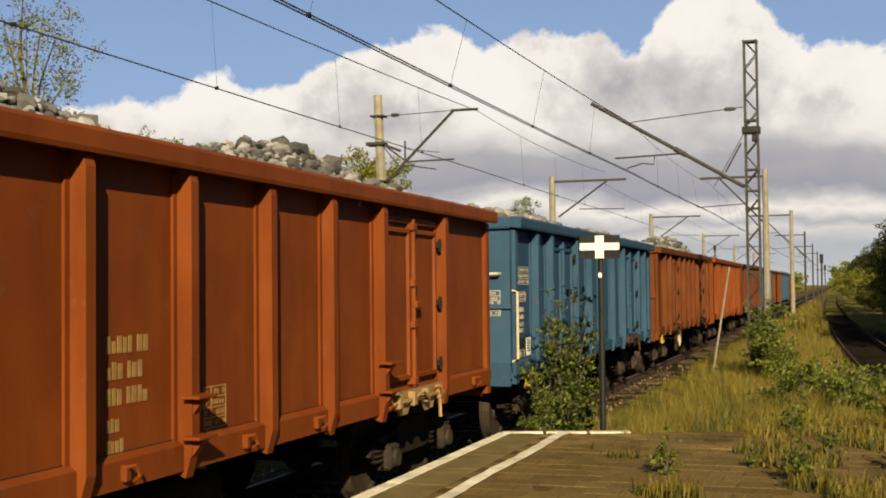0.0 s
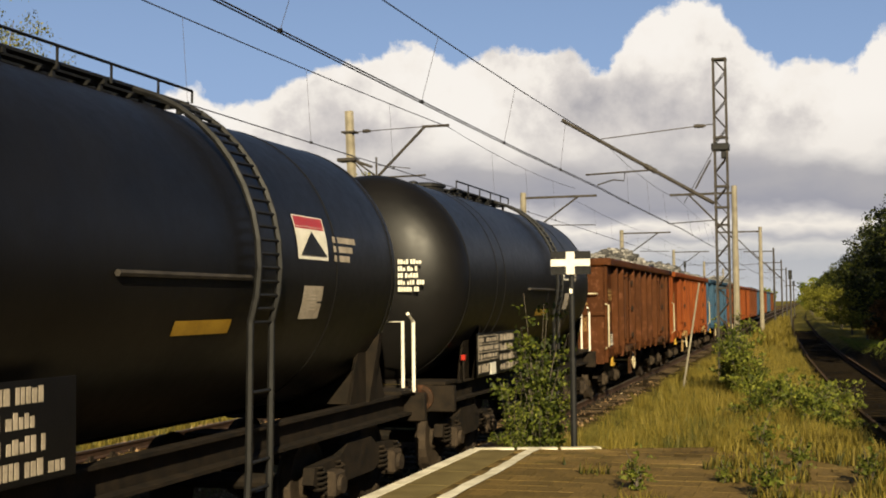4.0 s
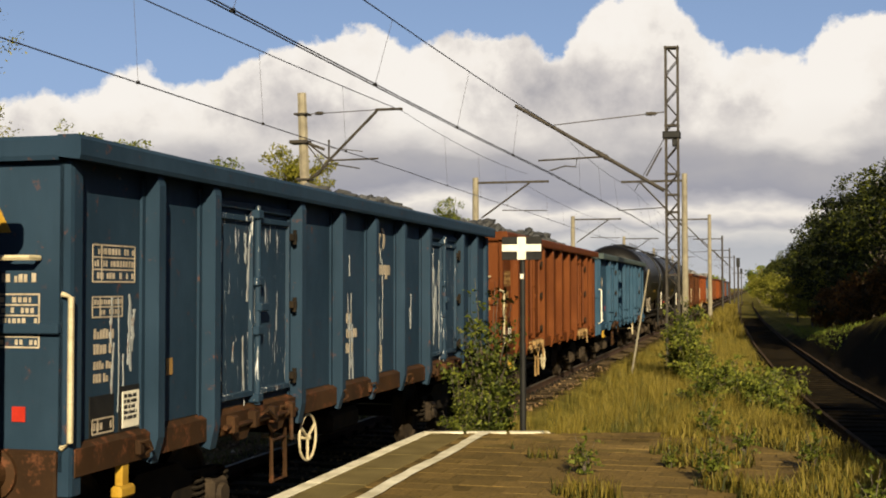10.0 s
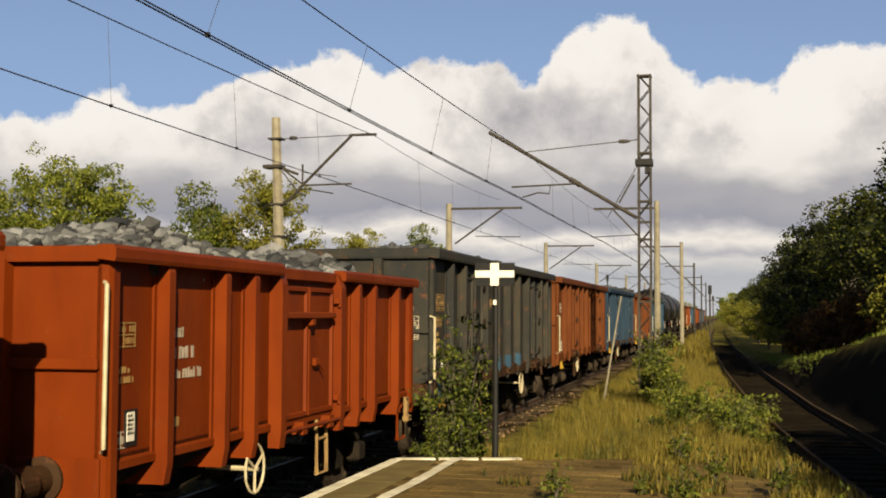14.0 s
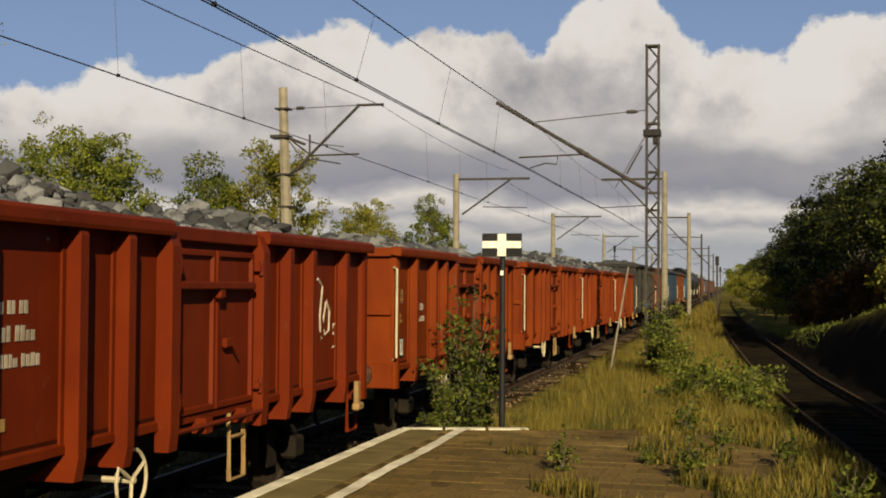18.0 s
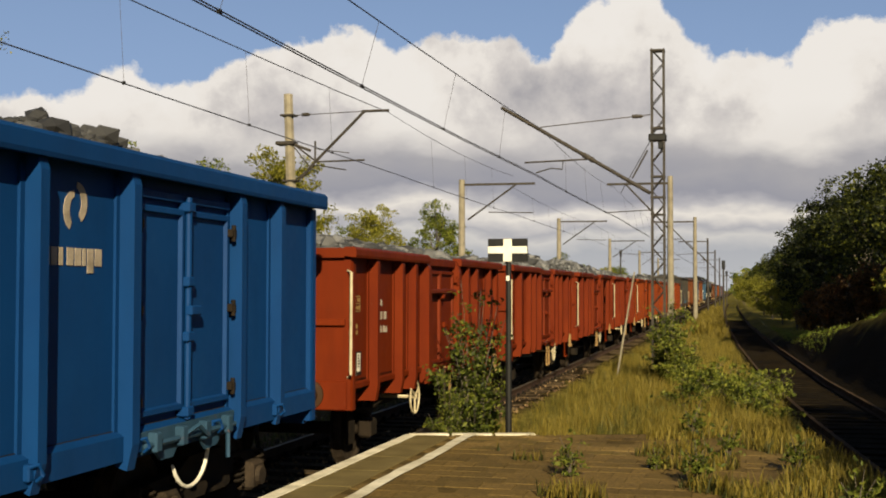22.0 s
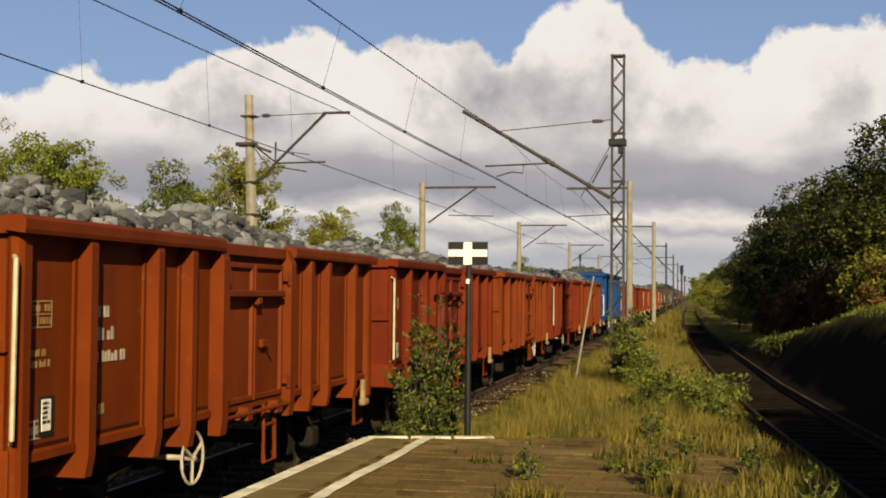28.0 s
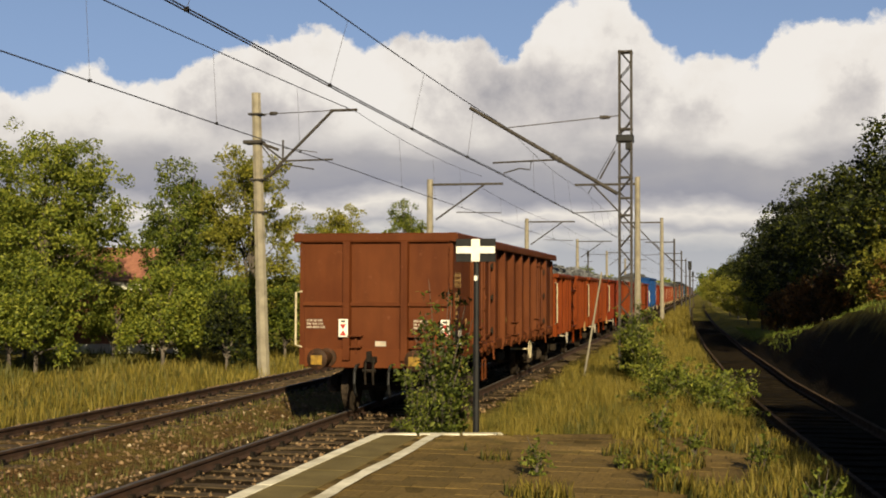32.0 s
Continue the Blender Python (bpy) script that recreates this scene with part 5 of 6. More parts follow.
def dress_low(w, style, seed):
    x, ye = 1.306, -4.356
    lettering(w, x, -3.22, 2.14, 1, 0.42, 0.085, PALE, seed=seed)
    lettering(w, x, -3.22, 1.98, 1, 0.56, 0.10, PALE, seed=seed + 1)
    lettering(w, x, -3.30, 1.80, 1, 0.72, 0.085, PALE, seed=seed + 2)
    grid_mark(w, x, -4.10, 2.18, OCHRE, 3, 2, 0.09, 0.09)
    lettering(w, x, -4.12, 1.85, 2, 0.30, 0.05, OCHRE, seed=seed + 3)
    grid_mark(w, x, -4.12, 1.36, PALE, 2, 1, 0.09, 0.12)
    plate(w, x, -3.98, 1.52, 0.20, 0.28, BLACKP)
    plate(w, x + 0.004, -3.95, 1.50, 0.12, 0.22, WHITE, label="white label card in a holder")
    lettering(w, x + 0.009, -3.94, 1.485, 5, 0.10, 0.022, BLACKP, seed=seed + 7)
    lettering(w, x, -3.30, 1.42, 2, 0.16, 0.05, PALE, seed=seed + 5)
    plate(w, x, -3.15, 1.40, 0.10, 0.08, OCHRE)
    if seed % 2:
        grid_mark(w, 0.55, ye, 2.2, OCHRE if seed % 4 else PALE, 4, 4, 0.08, 0.08, end=True)
    if style == "graffiti":
        def tag(bm):
            for pts in ([(0, 0.0, 0.30), (0, 0.16, 0.36), (0, 0.30, 0.28), (0, 0.22, -0.05), (0, 0.24, -0.22), (0, 0.30, -0.30)],
                        [(0, 0.42, 0.10), (0, 0.34, -0.08), (0, 0.40, -0.26), (0, 0.52, -0.22), (0, 0.54, 0.0), (0, 0.44, 0.12)],
                        [(0, 0.80, -0.14), (0, 0.68, -0.16), (0, 0.68, -0.26), (0, 0.80, -0.30), (0, 0.80, -0.40), (0, 0.66, -0.42)]):
                tube(bm, pts, 0.034, 4)
        part("graffiti", "graffiti", tag, PALE, w, pose(x - 0.025, 2.62, 1.95), "pale sprayed scribble")


# ---- overhead line ----
def cantilever_left(y, px, top, tip, gantry):
    p = thing("catenary_pole", "old concrete catenary pole with a steel bracket arm", "catenary pole", pose(px, y, 0), "catenary poles")
    lean = 0.36 if not gantry else 0.0
    part("shaft", "shaft_%.1f" % y, lambda bm: tube(bm, [(lean * 0.95, 0, -0.6), (0, 0, top)], 0.20, 8, 0.145), CONCRETE, p)
    if not gantry:
        part("top_tie", "top_tie", lambda bm: tube(bm, [(0, 0, 7.66), (tip - px - 0.8, 0, 7.72)], 0.014, 5), WIRE, p)
        part("insulator", "tie_insulator", lambda bm: lathe(bm, [(0, 0.02), (0.02, 0.06), (0.08, 0.05), (0.10, 0.065), (0.18, 0.05), (0.20, 0.06), (0.28, 0.02)], "x", 10), MAST, p, pose(0.45, 0, 7.68))
        part("bracket_tube", "bracket_tube", lambda bm: (tube(bm, [(0.45, 0, 5.7), (0.85, 0, 6.15), (tip - px - 0.8, 0, 7.70)], 0.045, 6), tube(bm, [(tip - px - 0.85, 0, 7.72), (tip - px, 0, 7.72)], 0.045, 6)), MAST, p)
        part("clamp", "pole_clamp", lambda bm: box(bm, -0.34, 0.26, -0.22, 0.22, 6.74, 6.85, 0.02), MAST, p)
        for z in (4.6, 5.6, 7.64):
            part("clamp", "pole_band", lambda bm: box(bm, -0.22, 0.22, -0.2, 0.2, 0, 0.05), MAST, p, pose(lean * (1 - z / top) * 0.9, 0, z))
        part("strut", "pole_strut", lambda bm: (tube(bm, [(0.15, 0, 6.8), (0.95, 0, 6.2)], 0.03), tube(bm, [(0.15, 0, 6.75), (0.8, 0, 5.95)], 0.02), tube(bm, [(0.2, 0, 5.6), (0.9, 0, 6.1)], 0.03), tube(bm, [(0.9, 0.0, 6.85), (0.9, 0, 6.15)], 0.03),
                                                   tube(bm, [(0.15, 0, 6.78), (0.75, 0, 6.55)], 0.05)), MAST, p)
        part("registration_arm", "registration_arm", lambda bm: (tube(bm, [(0.85, 0, 6.2), (2.5, 0, 6.22)], 0.03), tube(bm, [(0.95, 0, 6.1), (2.0, -0.3, 5.9)], 0.022), tube(bm, [(0.95, 0, 6.6), (2.0, 0, 6.45)], 0.014)), MAST, p)
    else:
        part("top_beam", "top_beam", lambda bm: box(bm, -0.1, tip - px + 0.1, -0.06, 0.06, top - 0.3, top - 0.2), MAST, p)
        part("strut", "beam_strut", lambda bm: tube(bm, [(0.3, 0, 5.6), (tip - px - 0.8, 0, top - 0.28)], 0.045), MAST, p)
        part("registration_arm", "registration_beam", lambda bm: tube(bm, [(1.3, 0, 5.95), (tip - px, 0, 5.9)], 0.025), MAST, p)
    return p


def lattice_mast():
    p = thing("lattice_mast", "slender dark steel lattice catenary mast with a bracket", "catenary mast", pose(3.49, 35.0, 0), "catenary poles")
    for x in (-0.17, 0.17):
        for y in (-0.13, 0.13):
            part("leg", "mast_leg", lambda bm: box(bm, -0.028, 0.028, -0.028, 0.028, -0.5, 9.15), MAST, p, pose(x, y, 0))
    part("mast_cap", "mast_cap", lambda bm: box(bm, -0.21, 0.21, -0.17, 0.17, 9.15, 9.20), MAST, p)
    def lacing(bm):
        z, s = 0.2, 1
        while z < 8.9:
            for y in (-0.14, 0.14):
                tube(bm, [(-0.17 * s, y, z), (0.17 * s, y, z + 0.41)], 0.016, 4)
            for x in (-0.18, 0.18):
                tube(bm, [(x, -0.13 * s, z), (x, 0.13 * s, z + 0.41)], 0.012, 4)
            z += 0.41
            s = -s
        for z in (2.6, 4.4, 4.9, 5.5, 6.9):
            box(bm, -0.21, 0.21, -0.16, 0.16, z, z + 0.05)
    tagged(part("lacing", "mast_lacing", lacing, MAST, p), kind="stuff")
    # arm that reaches over the near track
    part("bracket_tube", "mast_tube", lambda bm: tube(bm, [(-0.22, 0, 5.05), (-4.59, 0, 7.68)], 0.055, 8), MAST, p)
    part("top_tie", "mast_tie", lambda bm: tube(bm, [(-0.2, 0, 7.33), (-3.43, 0, 7.06)], 0.016, 5), WIRE, p)
    part("insulator", "mast_insulator", lambda bm: lathe(bm, [(0, 0.02), (0.02, 0.06), (0.1, 0.05), (0.12, 0.065), (0.22, 0.05), (0.24, 0.06), (0.34, 0.02)], "x", 10), MAST, p, pose(-0.75, 0, 7.29))
    part("insulator", "tube_insulator", lambda bm: lathe(bm, [(-0.2, 0.06), (-0.18, 0.09), (-0.1, 0.07), (-0.05, 0.09), (0.05, 0.07), (0.1, 0.09), (0.2, 0.06)], "x", 10), MAST, p, pose(-2.0, 0, 6.12, 0, 31))
    part("clamp", "mast_clamp", lambda bm: (box(bm, -0.26, 0.24, -0.2, 0.2, 6.55, 6.75, 0.02), box(bm, 0.02, 0.16, -0.3, -0.1, 6.3, 6.5, 0.02)), BLACKP, p)
    part("registration_arm", "mast_registration", lambda bm: (tube(bm, [(-2.0, 0, 6.08), (-3.9, 0, 6.02)], 0.028), tube(bm, [(-2.75, 0, 6.04), (-2.78, 0, 5.80), (-3.1, 0, 5.84), (-3.55, -0.1, 5.70)], 0.022)), MAST, p)
    part("guy", "mast_guy", lambda bm: (tube(bm, [(-0.2, 0, 6.6), (-1.1, 0.3, 5.1)], 0.012, 4), tube(bm, [(-0.3, 0, 6.3), (-0.75, 0.1, 5.5)], 0.028, 5)), WIRE, p)


def right_pole(y, px, top):
    p = thing("catenary_pole", "pale concrete catenary pole with arm over the track" if y < 100 else "slim grey catenary mast with arm over the track", "catenary pole", pose(px, y, 0), "catenary poles")
    part("shaft", "shaft_right" if y < 100 else "shaft_right_slim", lambda bm: tube(bm, [(0, 0, -0.6), (0, 0, 7.5)], 0.17 if y < 100 else 0.11, 8, 0.12 if y < 100 else 0.09), CONCRETE if y < 100 else MAST, p)
    part("top_beam", "right_beam", lambda bm: box(bm, -2.9, 0.1, -0.06, 0.06, 7.12, 7.22), MAST, p)
    part("strut", "right_strut", lambda bm: tube(bm, [(-0.1, 0, 5.1), (-2.0, 0, 7.12)], 0.045), MAST, p)
    part("registration_arm", "right_registration", lambda bm: tube(bm, [(-0.9, 0, 5.95), (-3.0, 0, 5.85)], 0.025), MAST, p)
    return p


def overhead_wires():
    spans = [(-25, 35), (35, 56), (56, 88), (88, 124), (124, 162), (162, 200), (200, 215), (215, 260), (260, 310)]
    for cx, stag, hi, lo, label in ((0.0, 0.06, 7.03, 5.60, "messenger and twin contact wires over the near track"), (TRACK2, -0.1, 7.66, 5.82, "messenger and contact wire over the far track")):
        ln = thing("overhead_line", label, "overhead line", group="overhead lines")
        def off(y):
            return cx + float(np.interp(y, [-25, 14, 25, 35, 56, 88, 124], [-0.55, -0.27, -0.19, 0.02, 0.3, 0.4, 0.0])) * (1 if cx == 0 else 0)
        def sag(a, b, y, top, depth):
            f = (y - a) / (b - a)
            return top - depth * 4 * f * (1 - f)
        for a, b in spans:
            depth = 0.2 if b - a < 40 else 0.5 if cx == 0 else 0.41
            ys = np.linspace(a, b, 14)
            key = "%s_%d" % ("n" if cx == 0 else "f", a)
            part("messenger_wire", "messenger_" + key, lambda bm: tube(bm, [(cx + stag, y, sag(a, b, y, hi if a < 40 else 7.1, depth)) for y in ys], 0.013 if a < 30 else 0.009, 4), WIRE, ln)
            for dx in ((-0.035, 0.035) if cx == 0 else (0.0,)):
                part("contact_wire", "contact_%s_%.2f" % (key, dx), lambda bm: tube(bm, [(off(y) + dx, y, sag(a, b, y, lo, 0.03)) for y in ys], 0.012, 4), WIRE, ln)
            n = max(3, int((b - a) / 6))
            for y in np.linspace(a, b, n + 2)[1:-1]:
                part("dropper", "dropper_%s_%.1f" % (key, y), lambda bm: tube(bm, [(off(y), y, sag(a, b, y, lo, 0.03)), (cx + stag, y, sag(a, b, y, hi if a < 40 else 7.1, depth))], 0.004, 4), WIRE, ln)
                part("wire_clamp", "wire_clamp", lambda bm: box(bm, -0.028, 0.028, -0.02, 0.02, -0.02, 0.035), BLACKP, ln, pose(off(y), y, sag(a, b, y, lo, 0.03)))


def build_overhead():
    cantilever_left(35.0, -7.87, 8.33, -4.60, False)
    for y in (56, 88, 124, 162, 200):
        cantilever_left(y, -7.14, 7.53, -3.7, True)
    lattice_mast()
    for y in (56, 88, 124, 162, 200):
        right_pole(y, 2.69, 7.46)
    overhead_wires()


def build_sign():
    s = thing("platform_end_sign", "black board with a white cross on a thin post", "sign", pose(2.84, 15.25, 0))
    part("post", "sign_post", lambda bm: (tube(bm, [(0, 0.03, -0.3), (0, 0.03, 2.9)], 0.036, 8),), BLACKP, s)
    part("post_foot", "sign_foot", lambda bm: tube(bm, [(0, 0.03, -0.3), (0, 0.03, 1.55)], 0.042, 8), BLACKP, s)
    part("board", "sign_board", lambda bm: box(bm, -0.26, 0.26, -0.03, -0.01, 2.62, 2.92, 0.004), BLACKP, s)
    part("cross", "sign_cross", lambda bm: (box(bm, -0.055, 0.055, -0.040, -0.030, 2.625, 2.915), box(bm, -0.255, -0.055, -0.040, -0.030, 2.73, 2.82), box(bm, 0.055, 0.255, -0.040, -0.030, 2.73, 2.82)), WHITE, s, None, "white cross")
    part("reflector", "sign_reflector", lambda bm: box(bm, -0.02, 0.02, -0.02, 0.0, 2.38, 2.44), WHITE, s)
    q = thing("leaning_pole", "thin pale pole leaning beside the track", "pole", pose(0, 0, 0))
    part("pole", "leaning_pole", lambda bm: tube(bm, [(2.20, 36, -0.3), (2.72, 36, 2.80)], 0.035, 6, 0.025), CONCRETE, q)

# ---- plants ----
def leaf_material(name, dark, mid, light):
    m, k, b = material(name)
    g = k.add("ShaderNodeNewGeometry").outputs["Random Per Island"]
    r = k.add("ShaderNodeObjectInfo").outputs["Random"]
    tc = k.add("ShaderNodeTexCoord").outputs["Object"]
    f = k.math("ADD", k.math("MULTIPLY", g, 0.6), k.math("ADD", k.math("MULTIPLY", k.noise(tc, 0.9, 3.0), 0.55), k.math("MULTIPLY", k.math("SUBTRACT", r, 0.5), 0.25)))
    c = k.ramp(f, [(0.25, dark), (0.55, mid), (0.92, light)])
    k.put(b.inputs["Base Color"], c)
    b.inputs["Roughness"].default_value = 0.6
    b.inputs["Specular IOR Level"].default_value = 0.25
    out = [n for n in k.tree.nodes if n.bl_idname == "ShaderNodeOutputMaterial"][0]
    t = k.add("ShaderNodeBsdfTranslucent", Color=c)
    mixed = k.add("ShaderNodeMixShader", i0=0.38, i1=b, i2=t)
    k.tree.links.new(mixed.outputs[0], out.inputs[0])
    return m


LEAF_GREEN = leaf_material("green_leaves", (0.026, 0.04, 0.005), (0.09, 0.113, 0.012), (0.22, 0.225, 0.028))
# bank trees' shade and lit tips are put into these leaf tones
LEAF_DARK = leaf_material("shade_toned_leaves", (0.002, 0.004, 0.0009), (0.013, 0.02, 0.0026), (0.1, 0.108, 0.011))
LEAF_YELLOW = leaf_material("yellowing_leaves", (0.05, 0.053, 0.006), (0.14, 0.137, 0.015), (0.255, 0.23, 0.03))
LEAF_BROWN = leaf_material("russet_leaves", (0.035, 0.018, 0.005), (0.11, 0.05, 0.013), (0.20, 0.10, 0.025))
STRAW = leaf_material("dry_grass_blades", (0.075, 0.057, 0.008), (0.15, 0.114, 0.017), (0.24, 0.185, 0.035))
GRASSGREEN = leaf_material("green_grass_blades", (0.0204, 0.0252, 0.0045), (0.0578, 0.0595, 0.0105), (0.1156, 0.105, 0.024))
BANKGRASS = leaf_material("short_green_bank_grass", (0.03, 0.05, 0.006), (0.1, 0.135, 0.015), (0.19, 0.215, 0.03))
LEAF_WEED = leaf_material("mid_green_weed_leaves", (0.018, 0.026, 0.003), (0.068, 0.086, 0.0095), (0.2, 0.205, 0.03))
BARK = plain("grey_brown_bark", (0.035, 0.027, 0.02), (0.11, 0.09, 0.07), 0.9, 0, 5, 40, 0.8)


def leaves_mesh(name, clumps, per, spread, size, mat, seed):
    """Small leaves strewn round clump centres: each a folded pair of triangles."""
    rnd = np.random.RandomState(seed)
    c = np.repeat(np.array(clumps), per, axis=0)
    n = len(c)
    d = rnd.normal(size=(n, 3))
    d /= np.linalg.norm(d, axis=1)[:, None]
    p = c + d * (spread * rnd.uniform(0.15, 1.0, n) ** 0.6)[:, None] * np.array([1, 1, 0.75])
    u = rnd.normal(size=(n, 3))
    u /= np.linalg.norm(u, axis=1)[:, None]
    v = np.cross(u, rnd.normal(size=(n, 3)))
    v /= np.linalg.norm(v, axis=1)[:, None]
    w = np.cross(u, v)
    s = (size * rnd.uniform(0.55, 1.25, n))[:, None]
    q = np.stack([p - u * s, p + v * s * 0.5 + w * s * 0.12, p + u * s, p - v * s * 0.5 + w * s * 0.12], 1).reshape(-1, 3)
    me = bpy.data.meshes.new(name)
    i = np.arange(n) * 4
    f = np.stack([i, i + 1, i + 2, i + 3], 1)
    me.from_pydata(q.tolist(), [], f.tolist())
    me.materials.append(mat)
    return me


def crown_clumps(h, base, rad, count, seed, lobes=9):
    """Clump centres on the skins of many small lobes that fill an uneven dome, with gaps between."""
    rnd = random.Random(seed)
    cs = []
    mid, half = base + (h - base) * 0.45, (h - base) * 0.55
    for i in range(lobes):
        a = 2.4 * i + rnd.uniform(-0.5, 0.5)
        up = -0.75 + 1.7 * (i + rnd.uniform(0.1, 0.9)) / lobes
        r = rad * rnd.uniform(0.30, 0.44)
        ring = math.sqrt(max(0.05, 1 - up * up)) * (rad - r) * rnd.uniform(0.72, 1.0)
        z = mid + up * (half - r * 0.8) if up > 0 else mid + up * (mid - base)
        cs.append((Vector((ring * math.cos(a), ring * math.sin(a), z)), r))
    cs.append((Vector((0, 0, mid)), rad * 0.45))
    out = []
    while len(out) < count:
        c, r = rnd.choice(cs)
        d = Vector((rnd.gauss(0, 1), rnd.gauss(0, 1), rnd.gauss(0, 0.8))).normalized()
        p = c + d * r * rnd.uniform(0.5, 1.0)
        if base * 0.7 < p.z < h - 0.15 and noise.noise(p * 1.1 + Vector((seed, 0, 0))) > -0.36:
            out.append(p)
    return out, cs


def tree(name, label, mat, h, base, rad, count, per, size, seed, lobes=9, category="tree", spread=0.42):
    t = thing(name, label, category, group="line-side trees")
    clumps, cs = crown_clumps(h, base, rad, count, seed, lobes)
    rnd = random.Random(seed)
    def trunk(bm):
        pts = [(0, 0, -0.4)]
        for i in range(1, 7):
            pts.append((rnd.uniform(-0.12, 0.12) * i * 0.5, rnd.uniform(-0.12, 0.12) * i * 0.5, h * 0.92 * i / 6))
        tube(bm, pts, 0.035 * h * 0.55, 8, 0.02)
    part("trunk", "trunk_%s_%d" % (name, seed), trunk, BARK, t)
    for i, (c, r) in enumerate(cs):
        f = max(0.18, min(0.85, (c.z - r * 0.9) / h * 0.8))
        part("limb", "limb_%s_%d_%d" % (name, seed, i), lambda bm: tube(bm, [(0, 0, h * f * 0.85), (c.x * 0.45, c.y * 0.45, h * f * 0.85 + (c.z - h * f * 0.85) * 0.6), tuple(c)], 0.055, 5, 0.012), BARK, t)
    ob = new("crown", leaves_mesh("crown", clumps, per, spread, size, mat, seed))
    ob.parent = t
    tagged(ob, kind="stuff")
    return t


def put(t, x, y, s=1.0, rz=0.0, sz=None):
    z = ground_height(x, y)
    return copy_thing(t, pose(x, y, z, 0, 0, rz) @ Matrix.Diagonal((s, s, sz or s, 1)))


def place(t, x, y, s=1.0, rz=0.0, sz=None):
    t.matrix_basis = pose(x, y, ground_height(x, y), 0, 0, rz) @ Matrix.Diagonal((s, s, sz or s, 1))
    return t


def shrub(name, label, mat, h, rad, stems, per_stem, per, size, seed, category="shrub", spread=0.12):
    """Upright leafy stems from one root."""
    t = thing(name, label, category, group="line-side shrubs")
    rnd = random.Random(seed)
    clumps = []
    def stalks(bm):
        for _ in range(stems):
            a, r = rnd.uniform(0, 6.28), rad * rnd.uniform(0.2, 1.0)
            tip = Vector((r * math.cos(a), r * math.sin(a), h * (0.3 + 0.7 * rnd.random() ** 1.5)))
            mid = Vector((tip.x * 0.35, tip.y * 0.35, tip.z * 0.55))
            tube(bm, [(tip.x * 0.1, tip.y * 0.1, -0.15), mid, tip], 0.008, 4, 0.003)
            for i in range(per_stem):
                f = rnd.uniform(0.2, 1.0)
                p = mid.lerp(tip, (f - 0.5) * 2) if f > 0.5 else Vector((tip.x * 0.1, tip.y * 0.1, 0)).lerp(mid, f * 2)
                clumps.append(p + Vector((rnd.gauss(0, 0.06), rnd.gauss(0, 0.06), rnd.gauss(0, 0.05))))
    tagged(part("stalk", "stalk_%s_%d" % (name, seed), stalks, BARK, t), kind="stuff")
    ob = new("leaves", leaves_mesh("leaves", clumps, per, spread, size, mat, seed))
    ob.parent = t
    tagged(ob, kind="stuff")
    return t


def grass(name, label, pts, h0, h1, mat, seed, wide=0.012):
    """Bent blades standing at the given ground points."""
    rnd = np.random.RandomState(seed)
    p = np.array(pts)
    n = len(p)
    a = rnd.uniform(0, 2 * np.pi, n)
    h = rnd.uniform(h0, h1, n) * (0.6 + 0.4 * rnd.uniform(size=n))
    side = np.stack([np.cos(a), np.sin(a), np.zeros(n)], 1) * (wide * rnd.uniform(0.6, 1.4, n))[:, None]
    b = rnd.uniform(0, 2 * np.pi, n)
    lean = np.stack([np.cos(b), np.sin(b), np.zeros(n)], 1) * (h * rnd.uniform(0.05, 0.55, n))[:, None]
    up = np.zeros((n, 3))
    up[:, 2] = h
    q = np.stack([p - side, p + side, p + side * 0.7 + lean * 0.35 + up * 0.6, p - side * 0.7 + lean * 0.35 + up * 0.6, p + lean + up], 1).reshape(-1, 3)
    i = np.arange(n) * 5
    quads = np.stack([i, i + 1, i + 2, i + 3], 1).tolist()
    tris = np.stack([i + 3, i + 2, i + 4], 1).tolist()
    me = bpy.data.meshes.new(name)
    me.from_pydata(q.tolist(), [], quads + tris)
    me.materials.append(mat)
    return tagged(new(name, me), label, "grass", kind="stuff")


def strewn(x0, x1, y0, y1, n, seed, keep=None, z=None, clump=0.0):
    rnd = random.Random(seed)
    out = []
    while len(out) < n:
        x, y = rnd.uniform(x0, x1), y0 + (y1 - y0) * rnd.random() ** 1.5
        if clump and noise.noise(Vector((x * 0.9, y * 0.6, seed))) < clump * rnd.uniform(-1, 1) - 0.05:
            continue
        if keep and not keep(x, y):
            continue
        out.append((x, y, ground_height(x, y) - 0.02 if z is None else z))
    return out


